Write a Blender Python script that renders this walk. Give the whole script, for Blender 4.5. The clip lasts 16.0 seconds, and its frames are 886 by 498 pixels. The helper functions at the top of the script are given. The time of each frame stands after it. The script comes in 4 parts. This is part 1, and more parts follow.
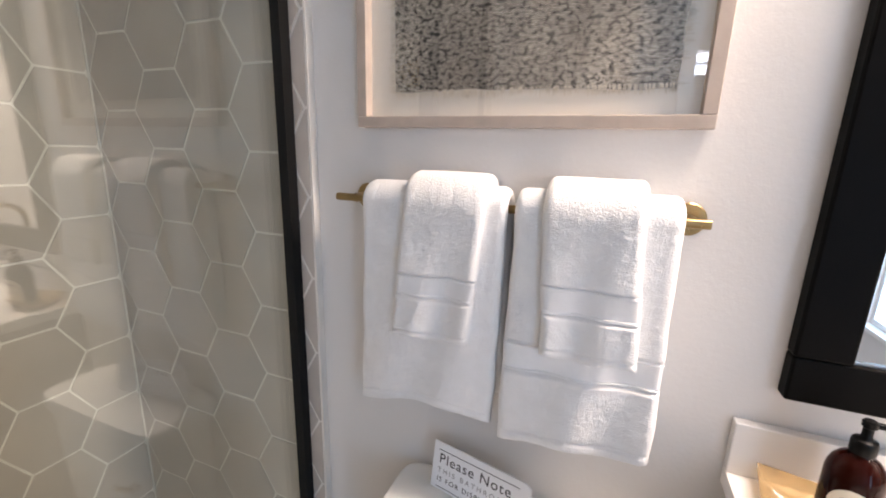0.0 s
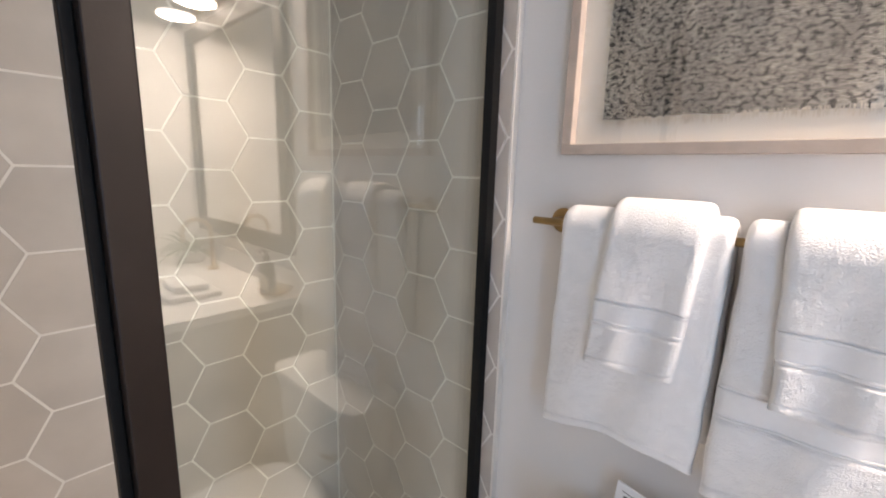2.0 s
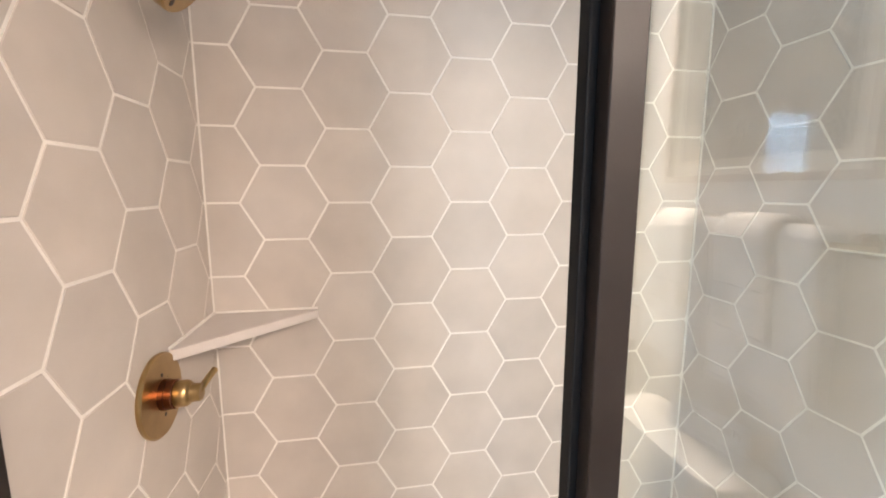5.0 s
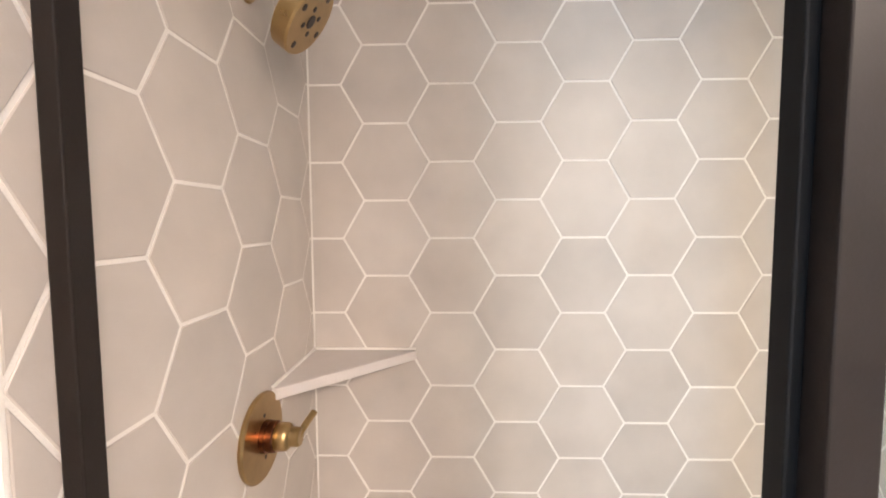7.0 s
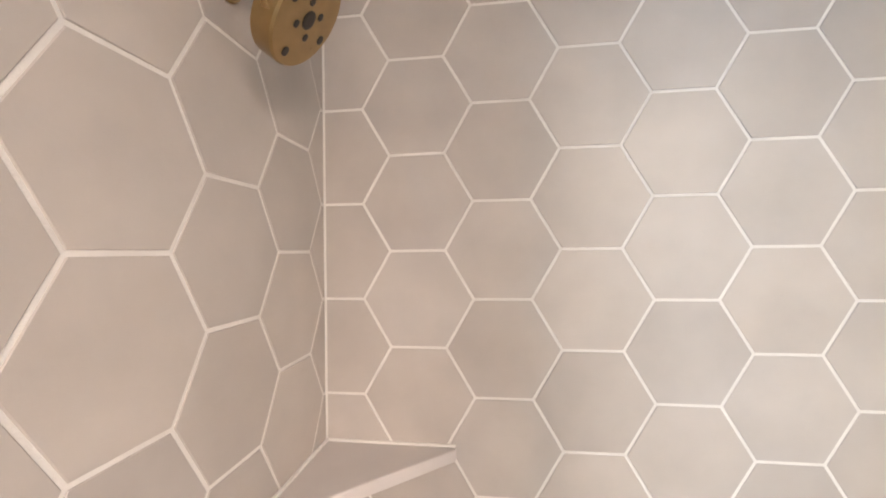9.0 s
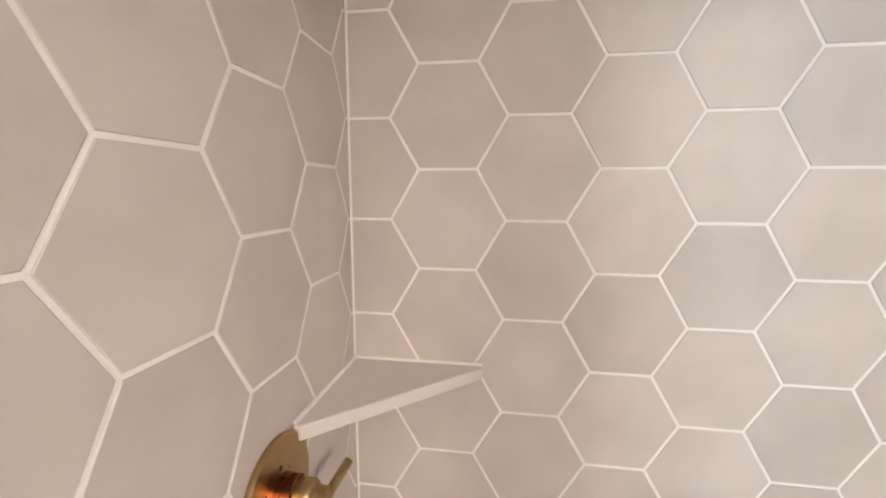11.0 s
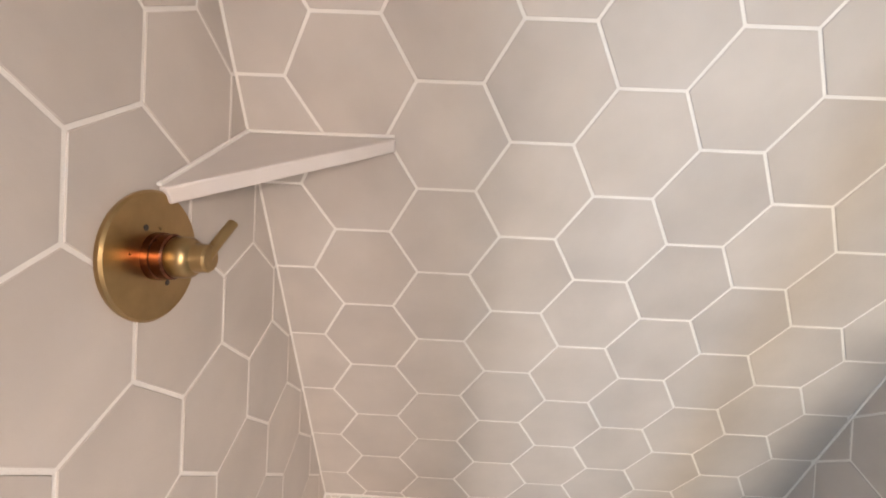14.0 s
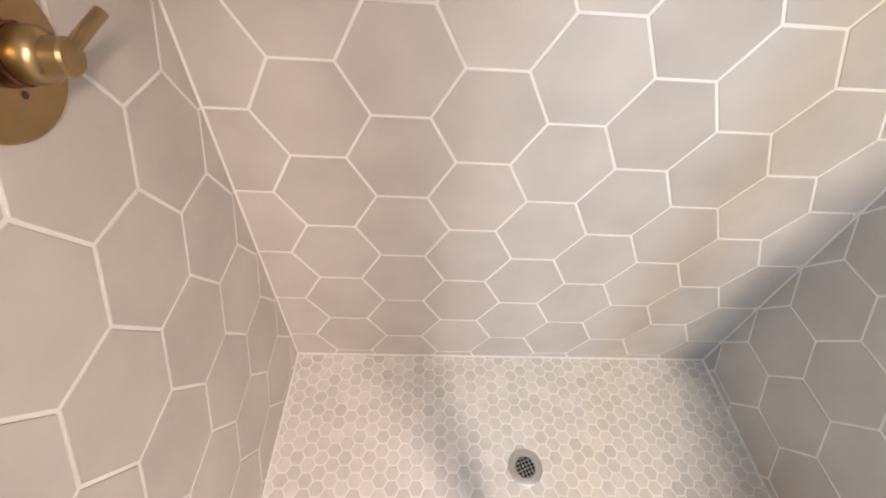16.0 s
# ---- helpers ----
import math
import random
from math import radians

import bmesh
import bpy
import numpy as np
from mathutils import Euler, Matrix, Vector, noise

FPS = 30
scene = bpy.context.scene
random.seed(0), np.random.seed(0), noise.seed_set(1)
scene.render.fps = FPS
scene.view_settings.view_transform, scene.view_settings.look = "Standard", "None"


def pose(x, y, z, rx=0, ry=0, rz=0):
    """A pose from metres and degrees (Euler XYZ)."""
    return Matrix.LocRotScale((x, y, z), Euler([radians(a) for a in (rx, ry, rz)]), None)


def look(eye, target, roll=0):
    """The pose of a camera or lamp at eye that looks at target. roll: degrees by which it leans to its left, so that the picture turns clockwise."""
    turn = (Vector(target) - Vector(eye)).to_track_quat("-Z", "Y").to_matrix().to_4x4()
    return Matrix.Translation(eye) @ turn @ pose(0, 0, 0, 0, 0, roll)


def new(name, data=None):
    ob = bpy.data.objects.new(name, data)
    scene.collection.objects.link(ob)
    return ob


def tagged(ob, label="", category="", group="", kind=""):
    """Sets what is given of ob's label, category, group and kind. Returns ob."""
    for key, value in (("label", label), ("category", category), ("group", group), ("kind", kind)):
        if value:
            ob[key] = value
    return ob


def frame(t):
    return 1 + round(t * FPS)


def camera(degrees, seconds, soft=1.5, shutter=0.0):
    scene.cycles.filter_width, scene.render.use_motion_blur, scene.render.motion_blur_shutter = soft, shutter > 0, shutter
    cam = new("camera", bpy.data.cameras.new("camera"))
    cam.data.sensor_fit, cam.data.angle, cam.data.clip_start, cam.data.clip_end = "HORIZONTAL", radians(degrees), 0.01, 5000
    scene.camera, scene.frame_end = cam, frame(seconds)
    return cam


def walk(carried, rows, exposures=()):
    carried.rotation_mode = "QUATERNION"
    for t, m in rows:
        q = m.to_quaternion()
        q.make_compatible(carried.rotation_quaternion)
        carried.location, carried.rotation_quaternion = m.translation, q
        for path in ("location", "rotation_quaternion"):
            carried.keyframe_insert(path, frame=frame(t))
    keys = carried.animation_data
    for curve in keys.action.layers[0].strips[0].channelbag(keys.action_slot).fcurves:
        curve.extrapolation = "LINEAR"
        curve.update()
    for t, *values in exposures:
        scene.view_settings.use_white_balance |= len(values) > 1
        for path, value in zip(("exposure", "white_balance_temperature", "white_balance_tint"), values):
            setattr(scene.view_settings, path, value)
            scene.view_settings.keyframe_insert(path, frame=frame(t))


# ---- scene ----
cam = camera(94.1, 16.0, soft=1.9)
PATH = [
    (0, (1.249, 0.621, 1.383), (0.529, 2.43, 0.923), 1.6),
    (0.5, (1.232, 0.601, 1.385), (0.381, 2.358, 0.95), 1.5),
    (1, (1.217, 0.573, 1.39), (0.213, 2.253, 0.976), 1.5),
    (1.5, (1.201, 0.555, 1.391), (0.042, 2.135, 0.991), 1.5),
    (2, (1.182, 0.543, 1.385), (-0.129, 2.007, 1.014), 1.7),
    (2.5, (1.168, 0.537, 1.382), (-0.311, 1.836, 1.029), 1.6),
    (3, (1.145, 0.508, 1.389), (-0.473, 1.63, 1.038), 1.1),
    (3.5, (1.124, 0.464, 1.398), (-0.616, 1.39, 1.056), 0.7),
    (4, (1.096, 0.43, 1.407), (-0.743, 1.147, 1.081), 0.2),
    (4.5, (1.075, 0.404, 1.412), (-0.833, 0.913, 1.095), -0.0),
    (5, (1.055, 0.381, 1.404), (-0.898, 0.726, 1.117), 0.0),
    (5.2, (1.042, 0.352, 1.415), (-0.908, 0.664, 1.102), 0.2),
    (7.3, (0.928, 0.334, 1.409), (-1.074, 0.239, 1.314), -0.5),
    (7.5, (0.889, 0.321, 1.418), (-1.118, 0.235, 1.362), -0.7),
    (8, (0.812, 0.332, 1.450), (-1.185, 0.162, 1.470), -0.7),
    (8.2, (0.791, 0.341, 1.459), (-1.199, 0.116, 1.516), -0.7),
    (10.3, (0.73, 0.288, 1.455), (-1.241, -0.031, 1.358), 0.0),
    (10.5, (0.731, 0.286, 1.444), (-1.239, -0.027, 1.309), -0.1),
    (11, (0.724, 0.281, 1.422), (-1.234, -0.016, 1.145), 0.2),
    (11.5, (0.715, 0.273, 1.397), (-1.224, 0.015, 0.98), 0.4),
    (12, (0.702, 0.277, 1.372), (-1.209, 0.054, 0.827), 0.5),
    (12.5, (0.691, 0.299, 1.351), (-1.183, 0.113, 0.677), 0.5),
    (13, (0.69, 0.323, 1.333), (-1.14, 0.18, 0.538), 0.7),
    (13.5, (0.685, 0.335, 1.318), (-1.093, 0.245, 0.407), 1.3),
    (14, (0.672, 0.346, 1.301), (-1.04, 0.306, 0.268), 2.0),
    (14.5, (0.661, 0.349, 1.278), (-0.976, 0.361, 0.128), 2.9),
    (15, (0.655, 0.356, 1.252), (-0.891, 0.411, -0.015), 3.8),
    (15.5, (0.651, 0.366, 1.229), (-0.798, 0.452, -0.148), 4.5),
    (16, (0.649, 0.372, 1.204), (-0.716, 0.482, -0.254), 5.1),
]
walk(cam, [(t, look(eye, target, roll)) for t, eye, target, roll in PATH], exposures=[(0.0, -1.06, 7200, 19), (1.5, -1.01, 7150, 19), (3.0, -0.58, 7250, 18), (5.0, -0.02, 7250, 18), (7.5, 0.0, 6950, 17), (10.5, -0.19, 6900, 17), (14.0, -0.16, 6850, 17), (16.0, -0.03, 6700, 17)])

# ---- light ----
LAMP_W, SKY_W, EAST_W = 20.0, 4.0, 36.0
world = bpy.data.worlds.new("world")
scene.world = world
world.use_nodes = True
wn = world.node_tree
sky = wn.nodes.new("ShaderNodeTexSky")
sky.sky_type, sky.sun_disc = "NISHITA", False
sky.sun_elevation, sky.sun_rotation = radians(42), radians(200)
wn.links.new(sky.outputs[0], wn.nodes["Background"].inputs[0])
wn.nodes["Background"].inputs[1].default_value = 0.12
sun = new("sun", bpy.data.lights.new("sun", "SUN"))
sun.data.energy, sun.data.angle, sun.data.color = 2.0, radians(0.5), (1.0, 0.95, 0.88)
sun.matrix_world = look((-3, -6, 8), (0, 0, 0))

# ---- plan, in metres ----
NORTH, PAINT_N = 1.3150, 1.335        # tiled face and painted face of the towel wall
TILE_END = 0.676                      # where the tiling stops, outside the glass
GLASS = 0.630                         # the shower screen's plane
EAST, SOUTH, WING, CEIL = 2.6, -1.1, 0.85, 2.44
PAN = 0.015                           # shower floor
SIDE, ROW, SHELF_Z = 0.1026, 0.17771, 1.105

# daylight in the two window openings


def daylight(name, width, height, watts, at, towards, colour):
    lamp = new(name, bpy.data.lights.new(name, "AREA"))
    lamp.data.shape, lamp.data.size, lamp.data.size_y = "RECTANGLE", width, height
    lamp.data.energy, lamp.data.color = watts, colour
    lamp.matrix_world = look(at, towards)


daylight("east_window_light", 0.345, 1.34, EAST_W, (EAST + 0.046, -0.5725, 1.25), (0, -0.5725, 1.25), (0.30, 0.61, 1.0))
daylight("south_window_light", 0.30, 0.13, SKY_W, (1.81, SOUTH - 0.068, 1.96), (1.81, 0, 1.96), (0.56, 0.72, 1.0))


# ---- materials ----
def material(name, colour, rough=0.5, metal=0.0, vary=0.0, scale=8.0, bump=0.0, bump_scale=200.0, per_piece=0.0, warm=0.0, rough_vary=0.0, **more):
    """Principled material: colour with cloudy variation, difference from piece to piece, fine relief."""
    mat = bpy.data.materials.new(name)
    mat.use_nodes = True
    nt = mat.node_tree
    b = nt.nodes["Principled BSDF"]
    b.inputs["Roughness"].default_value, b.inputs["Metallic"].default_value = rough, metal
    for key, value in more.items():
        b.inputs[key.replace("_", " ")].default_value = value
    geo = nt.nodes.new("ShaderNodeTexCoord")
    col = nt.nodes.new("ShaderNodeRGB")
    col.outputs[0].default_value = (*colour, 1)
    out = col.outputs[0]
    pos = geo.outputs["Object"]
    if per_piece:
        info = nt.nodes.new("ShaderNodeObjectInfo")
        off = nt.nodes.new("ShaderNodeVectorMath")
        off.operation = "MULTIPLY_ADD"
        nt.links.new(info.outputs["Random"], off.inputs[0])
        off.inputs[1].default_value = (37.0, 19.0, 53.0)
        nt.links.new(pos, off.inputs[2])
        pos = off.outputs[0]
        hsv = nt.nodes.new("ShaderNodeHueSaturation")
        rng = nt.nodes.new("ShaderNodeMapRange")
        rng.inputs[3].default_value, rng.inputs[4].default_value = 1 - per_piece, 1 + per_piece
        nt.links.new(info.outputs["Random"], rng.inputs[0])
        nt.links.new(rng.outputs[0], hsv.inputs["Value"])
        sat = nt.nodes.new("ShaderNodeMapRange")
        sat.inputs[3].default_value, sat.inputs[4].default_value = 1.06, 0.94
        frac = nt.nodes.new("ShaderNodeMath")
        frac.operation = "FRACT"
        mul = nt.nodes.new("ShaderNodeMath")
        mul.operation = "MULTIPLY"
        mul.inputs[1].default_value = 17.3
        nt.links.new(info.outputs["Random"], mul.inputs[0])
        nt.links.new(mul.outputs[0], frac.inputs[0])
        nt.links.new(frac.outputs[0], sat.inputs[0])
        nt.links.new(sat.outputs[0], hsv.inputs["Saturation"])
        nt.links.new(out, hsv.inputs["Color"])
        out = hsv.outputs[0]
    if vary:
        n1 = nt.nodes.new("ShaderNodeTexNoise")
        n1.inputs["Scale"].default_value, n1.inputs["Detail"].default_value = scale, 6
        nt.links.new(pos, n1.inputs["Vector"])
        rng = nt.nodes.new("ShaderNodeMapRange")
        rng.inputs[1].default_value, rng.inputs[2].default_value = 0.3, 0.7
        rng.inputs[3].default_value, rng.inputs[4].default_value = 1 - vary, 1 + vary
        nt.links.new(n1.outputs[0], rng.inputs[0])
        hsv = nt.nodes.new("ShaderNodeHueSaturation")
        nt.links.new(rng.outputs[0], hsv.inputs["Value"])
        nt.links.new(out, hsv.inputs["Color"])
        out = hsv.outputs[0]
        if rough_vary:
            rr = nt.nodes.new("ShaderNodeMapRange")
            rr.inputs[3].default_value, rr.inputs[4].default_value = rough - rough_vary, rough + rough_vary
            nt.links.new(n1.outputs[0], rr.inputs[0])
            nt.links.new(rr.outputs[0], b.inputs["Roughness"])
    nt.links.new(out, b.inputs["Base Color"])
    if bump:
        n2 = nt.nodes.new("ShaderNodeTexNoise")
        n2.inputs["Scale"].default_value, n2.inputs["Detail"].default_value = bump_scale, 4
        nt.links.new(pos, n2.inputs["Vector"])
        bp = nt.nodes.new("ShaderNodeBump")
        bp.inputs["Strength"].default_value, bp.inputs["Distance"].default_value = 1.0, bump
        nt.links.new(n2.outputs[0], bp.inputs["Height"])
        nt.links.new(bp.outputs[0], b.inputs["Normal"])
    return mat


def rug_material():
    """Worn grey woven textile with dark motifs in broken rows."""
    mat = bpy.data.materials.new("woven_textile")
    mat.use_nodes = True
    nt = mat.node_tree
    b = nt.nodes["Principled BSDF"]
    b.inputs["Roughness"].default_value = 0.95
    tc = nt.nodes.new("ShaderNodeTexCoord")
    warp = nt.nodes.new("ShaderNodeTexNoise")
    warp.inputs["Scale"].default_value = 22
    add = nt.nodes.new("ShaderNodeVectorMath")
    add.operation = "MULTIPLY_ADD"
    add.inputs[1].default_value = (0.014, 0.0, 0.010)
    nt.links.new(tc.outputs["Object"], warp.inputs["Vector"])
    nt.links.new(warp.outputs[1], add.inputs[0])
    nt.links.new(tc.outputs["Object"], add.inputs[2])

    def noise_tex(scale, detail, stretch):
        mp = nt.nodes.new("ShaderNodeMapping")
        mp.inputs["Scale"].default_value = stretch
        n = nt.nodes.new("ShaderNodeTexNoise")
        n.inputs["Scale"].default_value, n.inputs["Detail"].default_value = scale, detail
        nt.links.new(add.outputs[0], mp.inputs[0])
        nt.links.new(mp.outputs[0], n.inputs["Vector"])
        return n.outputs[0]

    def ramp(value, stops):
        r = nt.nodes.new("ShaderNodeValToRGB")
        r.color_ramp.elements[0].position, r.color_ramp.elements[0].color = stops[0][0], (*stops[0][1], 1)
        r.color_ramp.elements[1].position, r.color_ramp.elements[1].color = stops[-1][0], (*stops[-1][1], 1)
        for p, c in stops[1:-1]:
            r.color_ramp.elements.new(p).color = (*c, 1)
        nt.links.new(value, r.inputs[0])
        return r.outputs[0]

    def mix(f, a, c, kind="MIX"):
        m = nt.nodes.new("ShaderNodeMix")
        m.data_type, m.blend_type = "RGBA", kind
        for sock, v in ((m.inputs[0], f), (m.inputs[6], a), (m.inputs[7], c)):
            if isinstance(v, float):
                sock.default_value = v
            else:
                nt.links.new(v, sock)
        return m.outputs[2]

    base = ramp(noise_tex(8, 5, (1.5, 1, 0.6)), [(0.3, (0.15, 0.137, 0.118)), (0.5, (0.25, 0.231, 0.20)), (0.72, (0.42, 0.39, 0.335))])
    lines = ramp(noise_tex(210, 4, (0.55, 1, 1.6)), [(0.46, (1, 1, 1)), (0.5, (1.9, 1.85, 1.75)), (0.54, (1, 1, 1))])
    dark = ramp(noise_tex(120, 5, (0.9, 1, 1.35)), [(0.40, (0.05, 0.05, 0.05)), (0.47, (0.65, 0.65, 0.65)), (0.53, (1, 1, 1))])
    weave = ramp(noise_tex(240, 2, (0.35, 1, 2.0)), [(0.3, (0.55, 0.55, 0.55)), (0.7, (1.35, 1.35, 1.35))])
    c = mix(0.7, base, lines, "MULTIPLY")
    c = mix(0.9, c, dark, "MULTIPLY")
    c = mix(0.8, c, weave, "MULTIPLY")
    nt.links.new(c, b.inputs["Base Color"])
    bp = nt.nodes.new("ShaderNodeBump")
    bp.inputs["Distance"].default_value = 0.002
    nt.links.new(noise_tex(240, 2, (0.35, 1, 2.0)), bp.inputs["Height"])
    nt.links.new(bp.outputs[0], b.inputs["Normal"])
    return mat


def glow(name, colour, strength):
    mat = bpy.data.materials.new(name)
    mat.use_nodes = True
    b = mat.node_tree.nodes["Principled BSDF"]
    b.inputs["Base Color"].default_value = (*colour, 1)
    b.inputs["Emission Color"].default_value = (*colour, 1)
    b.inputs["Emission Strength"].default_value = strength
    return mat


TILE = material("porcelain_tile", (0.50, 0.445, 0.395), 0.42, vary=0.09, scale=7, bump=0.00025, bump_scale=90, per_piece=0.045, rough_vary=0.08)
MOSAIC = material("mosaic_stone", (0.60, 0.547, 0.492), 0.4, vary=0.08, scale=30, bump=0.0002, bump_scale=150, per_piece=0.085, rough_vary=0.08)
MOSAIC_REST = MOSAIC.copy()           # the same stone, varied from island to island of the joined tiles
island = MOSAIC_REST.node_tree.nodes.new("ShaderNodeNewGeometry")
for link in list(MOSAIC_REST.node_tree.links):
    if link.from_node.type == "OBJECT_INFO":
        MOSAIC_REST.node_tree.links.new(island.outputs["Random Per Island"], link.to_socket)
GROUT = material("white_grout", (0.775, 0.735, 0.68), 0.9, vary=0.05, scale=20, bump=0.0006, bump_scale=400)
PAINT = material("wall_paint", (0.74, 0.715, 0.69), 0.6, vary=0.02, scale=3, bump=0.0005, bump_scale=130)
CEILING = material("ceiling_paint", (0.82, 0.81, 0.79), 0.8, vary=0.015, scale=3, bump=0.0008, bump_scale=110)
WHITE = material("white_trim_paint", (0.80, 0.79, 0.77), 0.35, vary=0.02, scale=6)
BRONZE = material("dark_bronze", (0.015, 0.0105, 0.0085), 0.42, 0.0, Specular_IOR_Level=0.22, vary=0.15, scale=14, bump=0.0001, bump_scale=300, rough_vary=0.08)
BLACK = material("black_seal", (0.006, 0.006, 0.006), 0.6, Specular_IOR_Level=0.2)
GREYMETAL = material("grey_metal", (0.25, 0.25, 0.25), 0.35, 0.9)
BRASS = material("brushed_brass", (0.40, 0.27, 0.125), 0.30, 1.0, vary=0.10, scale=40, bump=0.00008, bump_scale=600, rough_vary=0.07)
COPPER = material("polished_collar", (0.19, 0.068, 0.034), 0.20, 1.0, vary=0.08, scale=40)
BRASS_DARK = material("nozzle_dark", (0.03, 0.022, 0.015), 0.5)
GLASS_M = material("clear_glass", (0.97, 0.985, 0.975), 0.0, Transmission_Weight=1.0, IOR=1.9)


def sheet_glass(name, tint, mirror_part):
    """Flat sheet glass: light goes straight through with a tint, and both faces mirror."""
    mat = bpy.data.materials.new(name)
    mat.use_nodes = True
    nt = mat.node_tree
    nt.nodes.remove(nt.nodes["Principled BSDF"])
    clear = nt.nodes.new("ShaderNodeBsdfTransparent")
    clear.inputs[0].default_value = (*tint, 1)
    gloss = nt.nodes.new("ShaderNodeBsdfGlossy")
    gloss.inputs["Roughness"].default_value = 0.0
    facing = nt.nodes.new("ShaderNodeLayerWeight")
    facing.inputs[0].default_value = 0.5
    steep = nt.nodes.new("ShaderNodeMath")
    steep.operation = "POWER"
    steep.inputs[1].default_value = 5.0
    nt.links.new(facing.outputs["Facing"], steep.inputs[0])
    sheen = nt.nodes.new("ShaderNodeMapRange")
    sheen.inputs[3].default_value, sheen.inputs[4].default_value = mirror_part, 0.9
    nt.links.new(steep.outputs[0], sheen.inputs[0])
    nt.links.new(sheen.outputs[0], gloss.inputs["Color"])
    add = nt.nodes.new("ShaderNodeAddShader")
    nt.links.new(clear.outputs[0], add.inputs[0])
    nt.links.new(gloss.outputs[0], add.inputs[1])
    nt.links.new(add.outputs[0], nt.nodes["Material Output"].inputs[0])
    return mat


SCREEN_GLASS = sheet_glass("screen_glass", (0.92, 0.943, 0.92), 0.085)
PICGLASS = sheet_glass("picture_glass", (0.97, 0.97, 0.97), 0.07)
TERRY = material("terry_cotton", (0.87, 0.863, 0.855), 0.95, vary=0.03, scale=30, bump=0.0016, bump_scale=380, Sheen_Weight=0.15)
DOBBY = material("flat_weave", (0.88, 0.873, 0.868), 0.85, vary=0.02, scale=60, bump=0.0003, bump_scale=700)
OAK = material("pale_wood", (0.47, 0.39, 0.33), 0.55, vary=0.08, scale=30, bump=0.0003, bump_scale=150)
MAT_BOARD = material("cream_mount", (0.74, 0.69, 0.61), 0.9, vary=0.02, scale=10, bump=0.0003, bump_scale=400)
RUG = rug_material()
FRINGE = material("cream_fringe", (0.66, 0.60, 0.50), 0.9, vary=0.1, scale=80)
PORCELAIN = material("white_porcelain", (0.82, 0.82, 0.80), 0.12)
QUARTZ = material("white_quartz", (0.80, 0.78, 0.76), 0.22, vary=0.02, scale=12)
ESPRESSO = material("espresso_frame", (0.0025, 0.0022, 0.002), 0.42, vary=0.2, scale=25, rough_vary=0.06, Specular_IOR_Level=0.05)
MIRROR = material("mirror_silver", (0.92, 0.93, 0.93), 0.0, 1.0)
CABINET = material("cabinet_paint", (0.30, 0.27, 0.24), 0.45, vary=0.04, scale=10)
AMBER = material("amber_glass", (0.016, 0.0022, 0.0012), 0.04, vary=0.05, scale=8, Specular_IOR_Level=0.13)
PUMP = material("black_plastic", (0.003, 0.003, 0.003), 0.3, Specular_IOR_Level=0.12)
LABEL = material("cream_label", (0.72, 0.66, 0.54), 0.7, vary=0.03, scale=40)
INK = material("dark_ink", (0.03, 0.03, 0.035), 0.7)
INK_PALE = material("grey_ink", (0.30, 0.30, 0.32), 0.7)
CARD = material("white_card", (0.80, 0.82, 0.85), 0.6, vary=0.01, scale=20)
GOLDGLASS = material("gold_glass", (0.80, 0.60, 0.34), 0.16, vary=0.2, scale=60, bump=0.0010, bump_scale=110, Transmission_Weight=0.75, IOR=1.45)
LEAF = material("leaf_green", (0.07, 0.12, 0.04), 0.5, vary=0.25, scale=40)
SHADE = glow("lamp_diffuser", (1.0, 0.93, 0.84), 9.0)
FLOOR_T = material("floor_tile", (0.42, 0.39, 0.36), 0.4, vary=0.08, scale=4, bump=0.0003, bump_scale=60, per_piece=0.05)
DRAIN_M = material("drain_steel", (0.52, 0.49, 0.46), 0.38, 0.7, vary=0.06, scale=50)


# ---- mesh helpers ----
def finish(name, bm, mat, smooth=False):
    me = bpy.data.meshes.new(name)
    bmesh.ops.recalc_face_normals(bm, faces=bm.faces)
    bm.to_mesh(me)
    bm.free()
    me.materials.append(mat)
    if smooth:
        for p in me.polygons:
            p.use_smooth = True
        me.set_sharp_from_angle(angle=radians(35))
    return me


def part(name, bm, mat, parent, label="", smooth=False):
    ob = new(name, finish(name, bm, mat, smooth))
    ob.parent = parent
    if label:
        ob["label"] = label
    return ob


def thing(name, at, label, category, group="", turn=0.0):
    ob = new(name)
    ob.empty_display_size = 0.05
    ob.matrix_world = pose(*at, 0, 0, turn)
    return tagged(ob, label, category, group)


def setting(name, bm, mat, label, category):
    ob = new(name, finish(name, bm, mat))
    return tagged(ob, label, category, kind="structure")


def box(bm, x0, x1, y0, y1, z0, z1, bevel=0.0, segs=2):
    """Adds a box to bm, edges rounded by bevel."""
    vs = [bm.verts.new((x, y, z)) for x in (x0, x1) for y in (y0, y1) for z in (z0, z1)]
    fs = [bm.faces.new([vs[i] for i in q]) for q in ((0, 1, 3, 2), (4, 6, 7, 5), (0, 4, 5, 1), (2, 3, 7, 6), (0, 2, 6, 4), (1, 5, 7, 3))]
    if bevel:
        es = list({e for f in fs for e in f.edges})
        bmesh.ops.bevel(bm, geom=es, offset=bevel, segments=segs, affect="EDGES", profile=0.5)
    return bm


def boxes(*rows, bevel=0.0):
    bm = bmesh.new()
    for r in rows:
        box(bm, *r, bevel=bevel)
    return bm


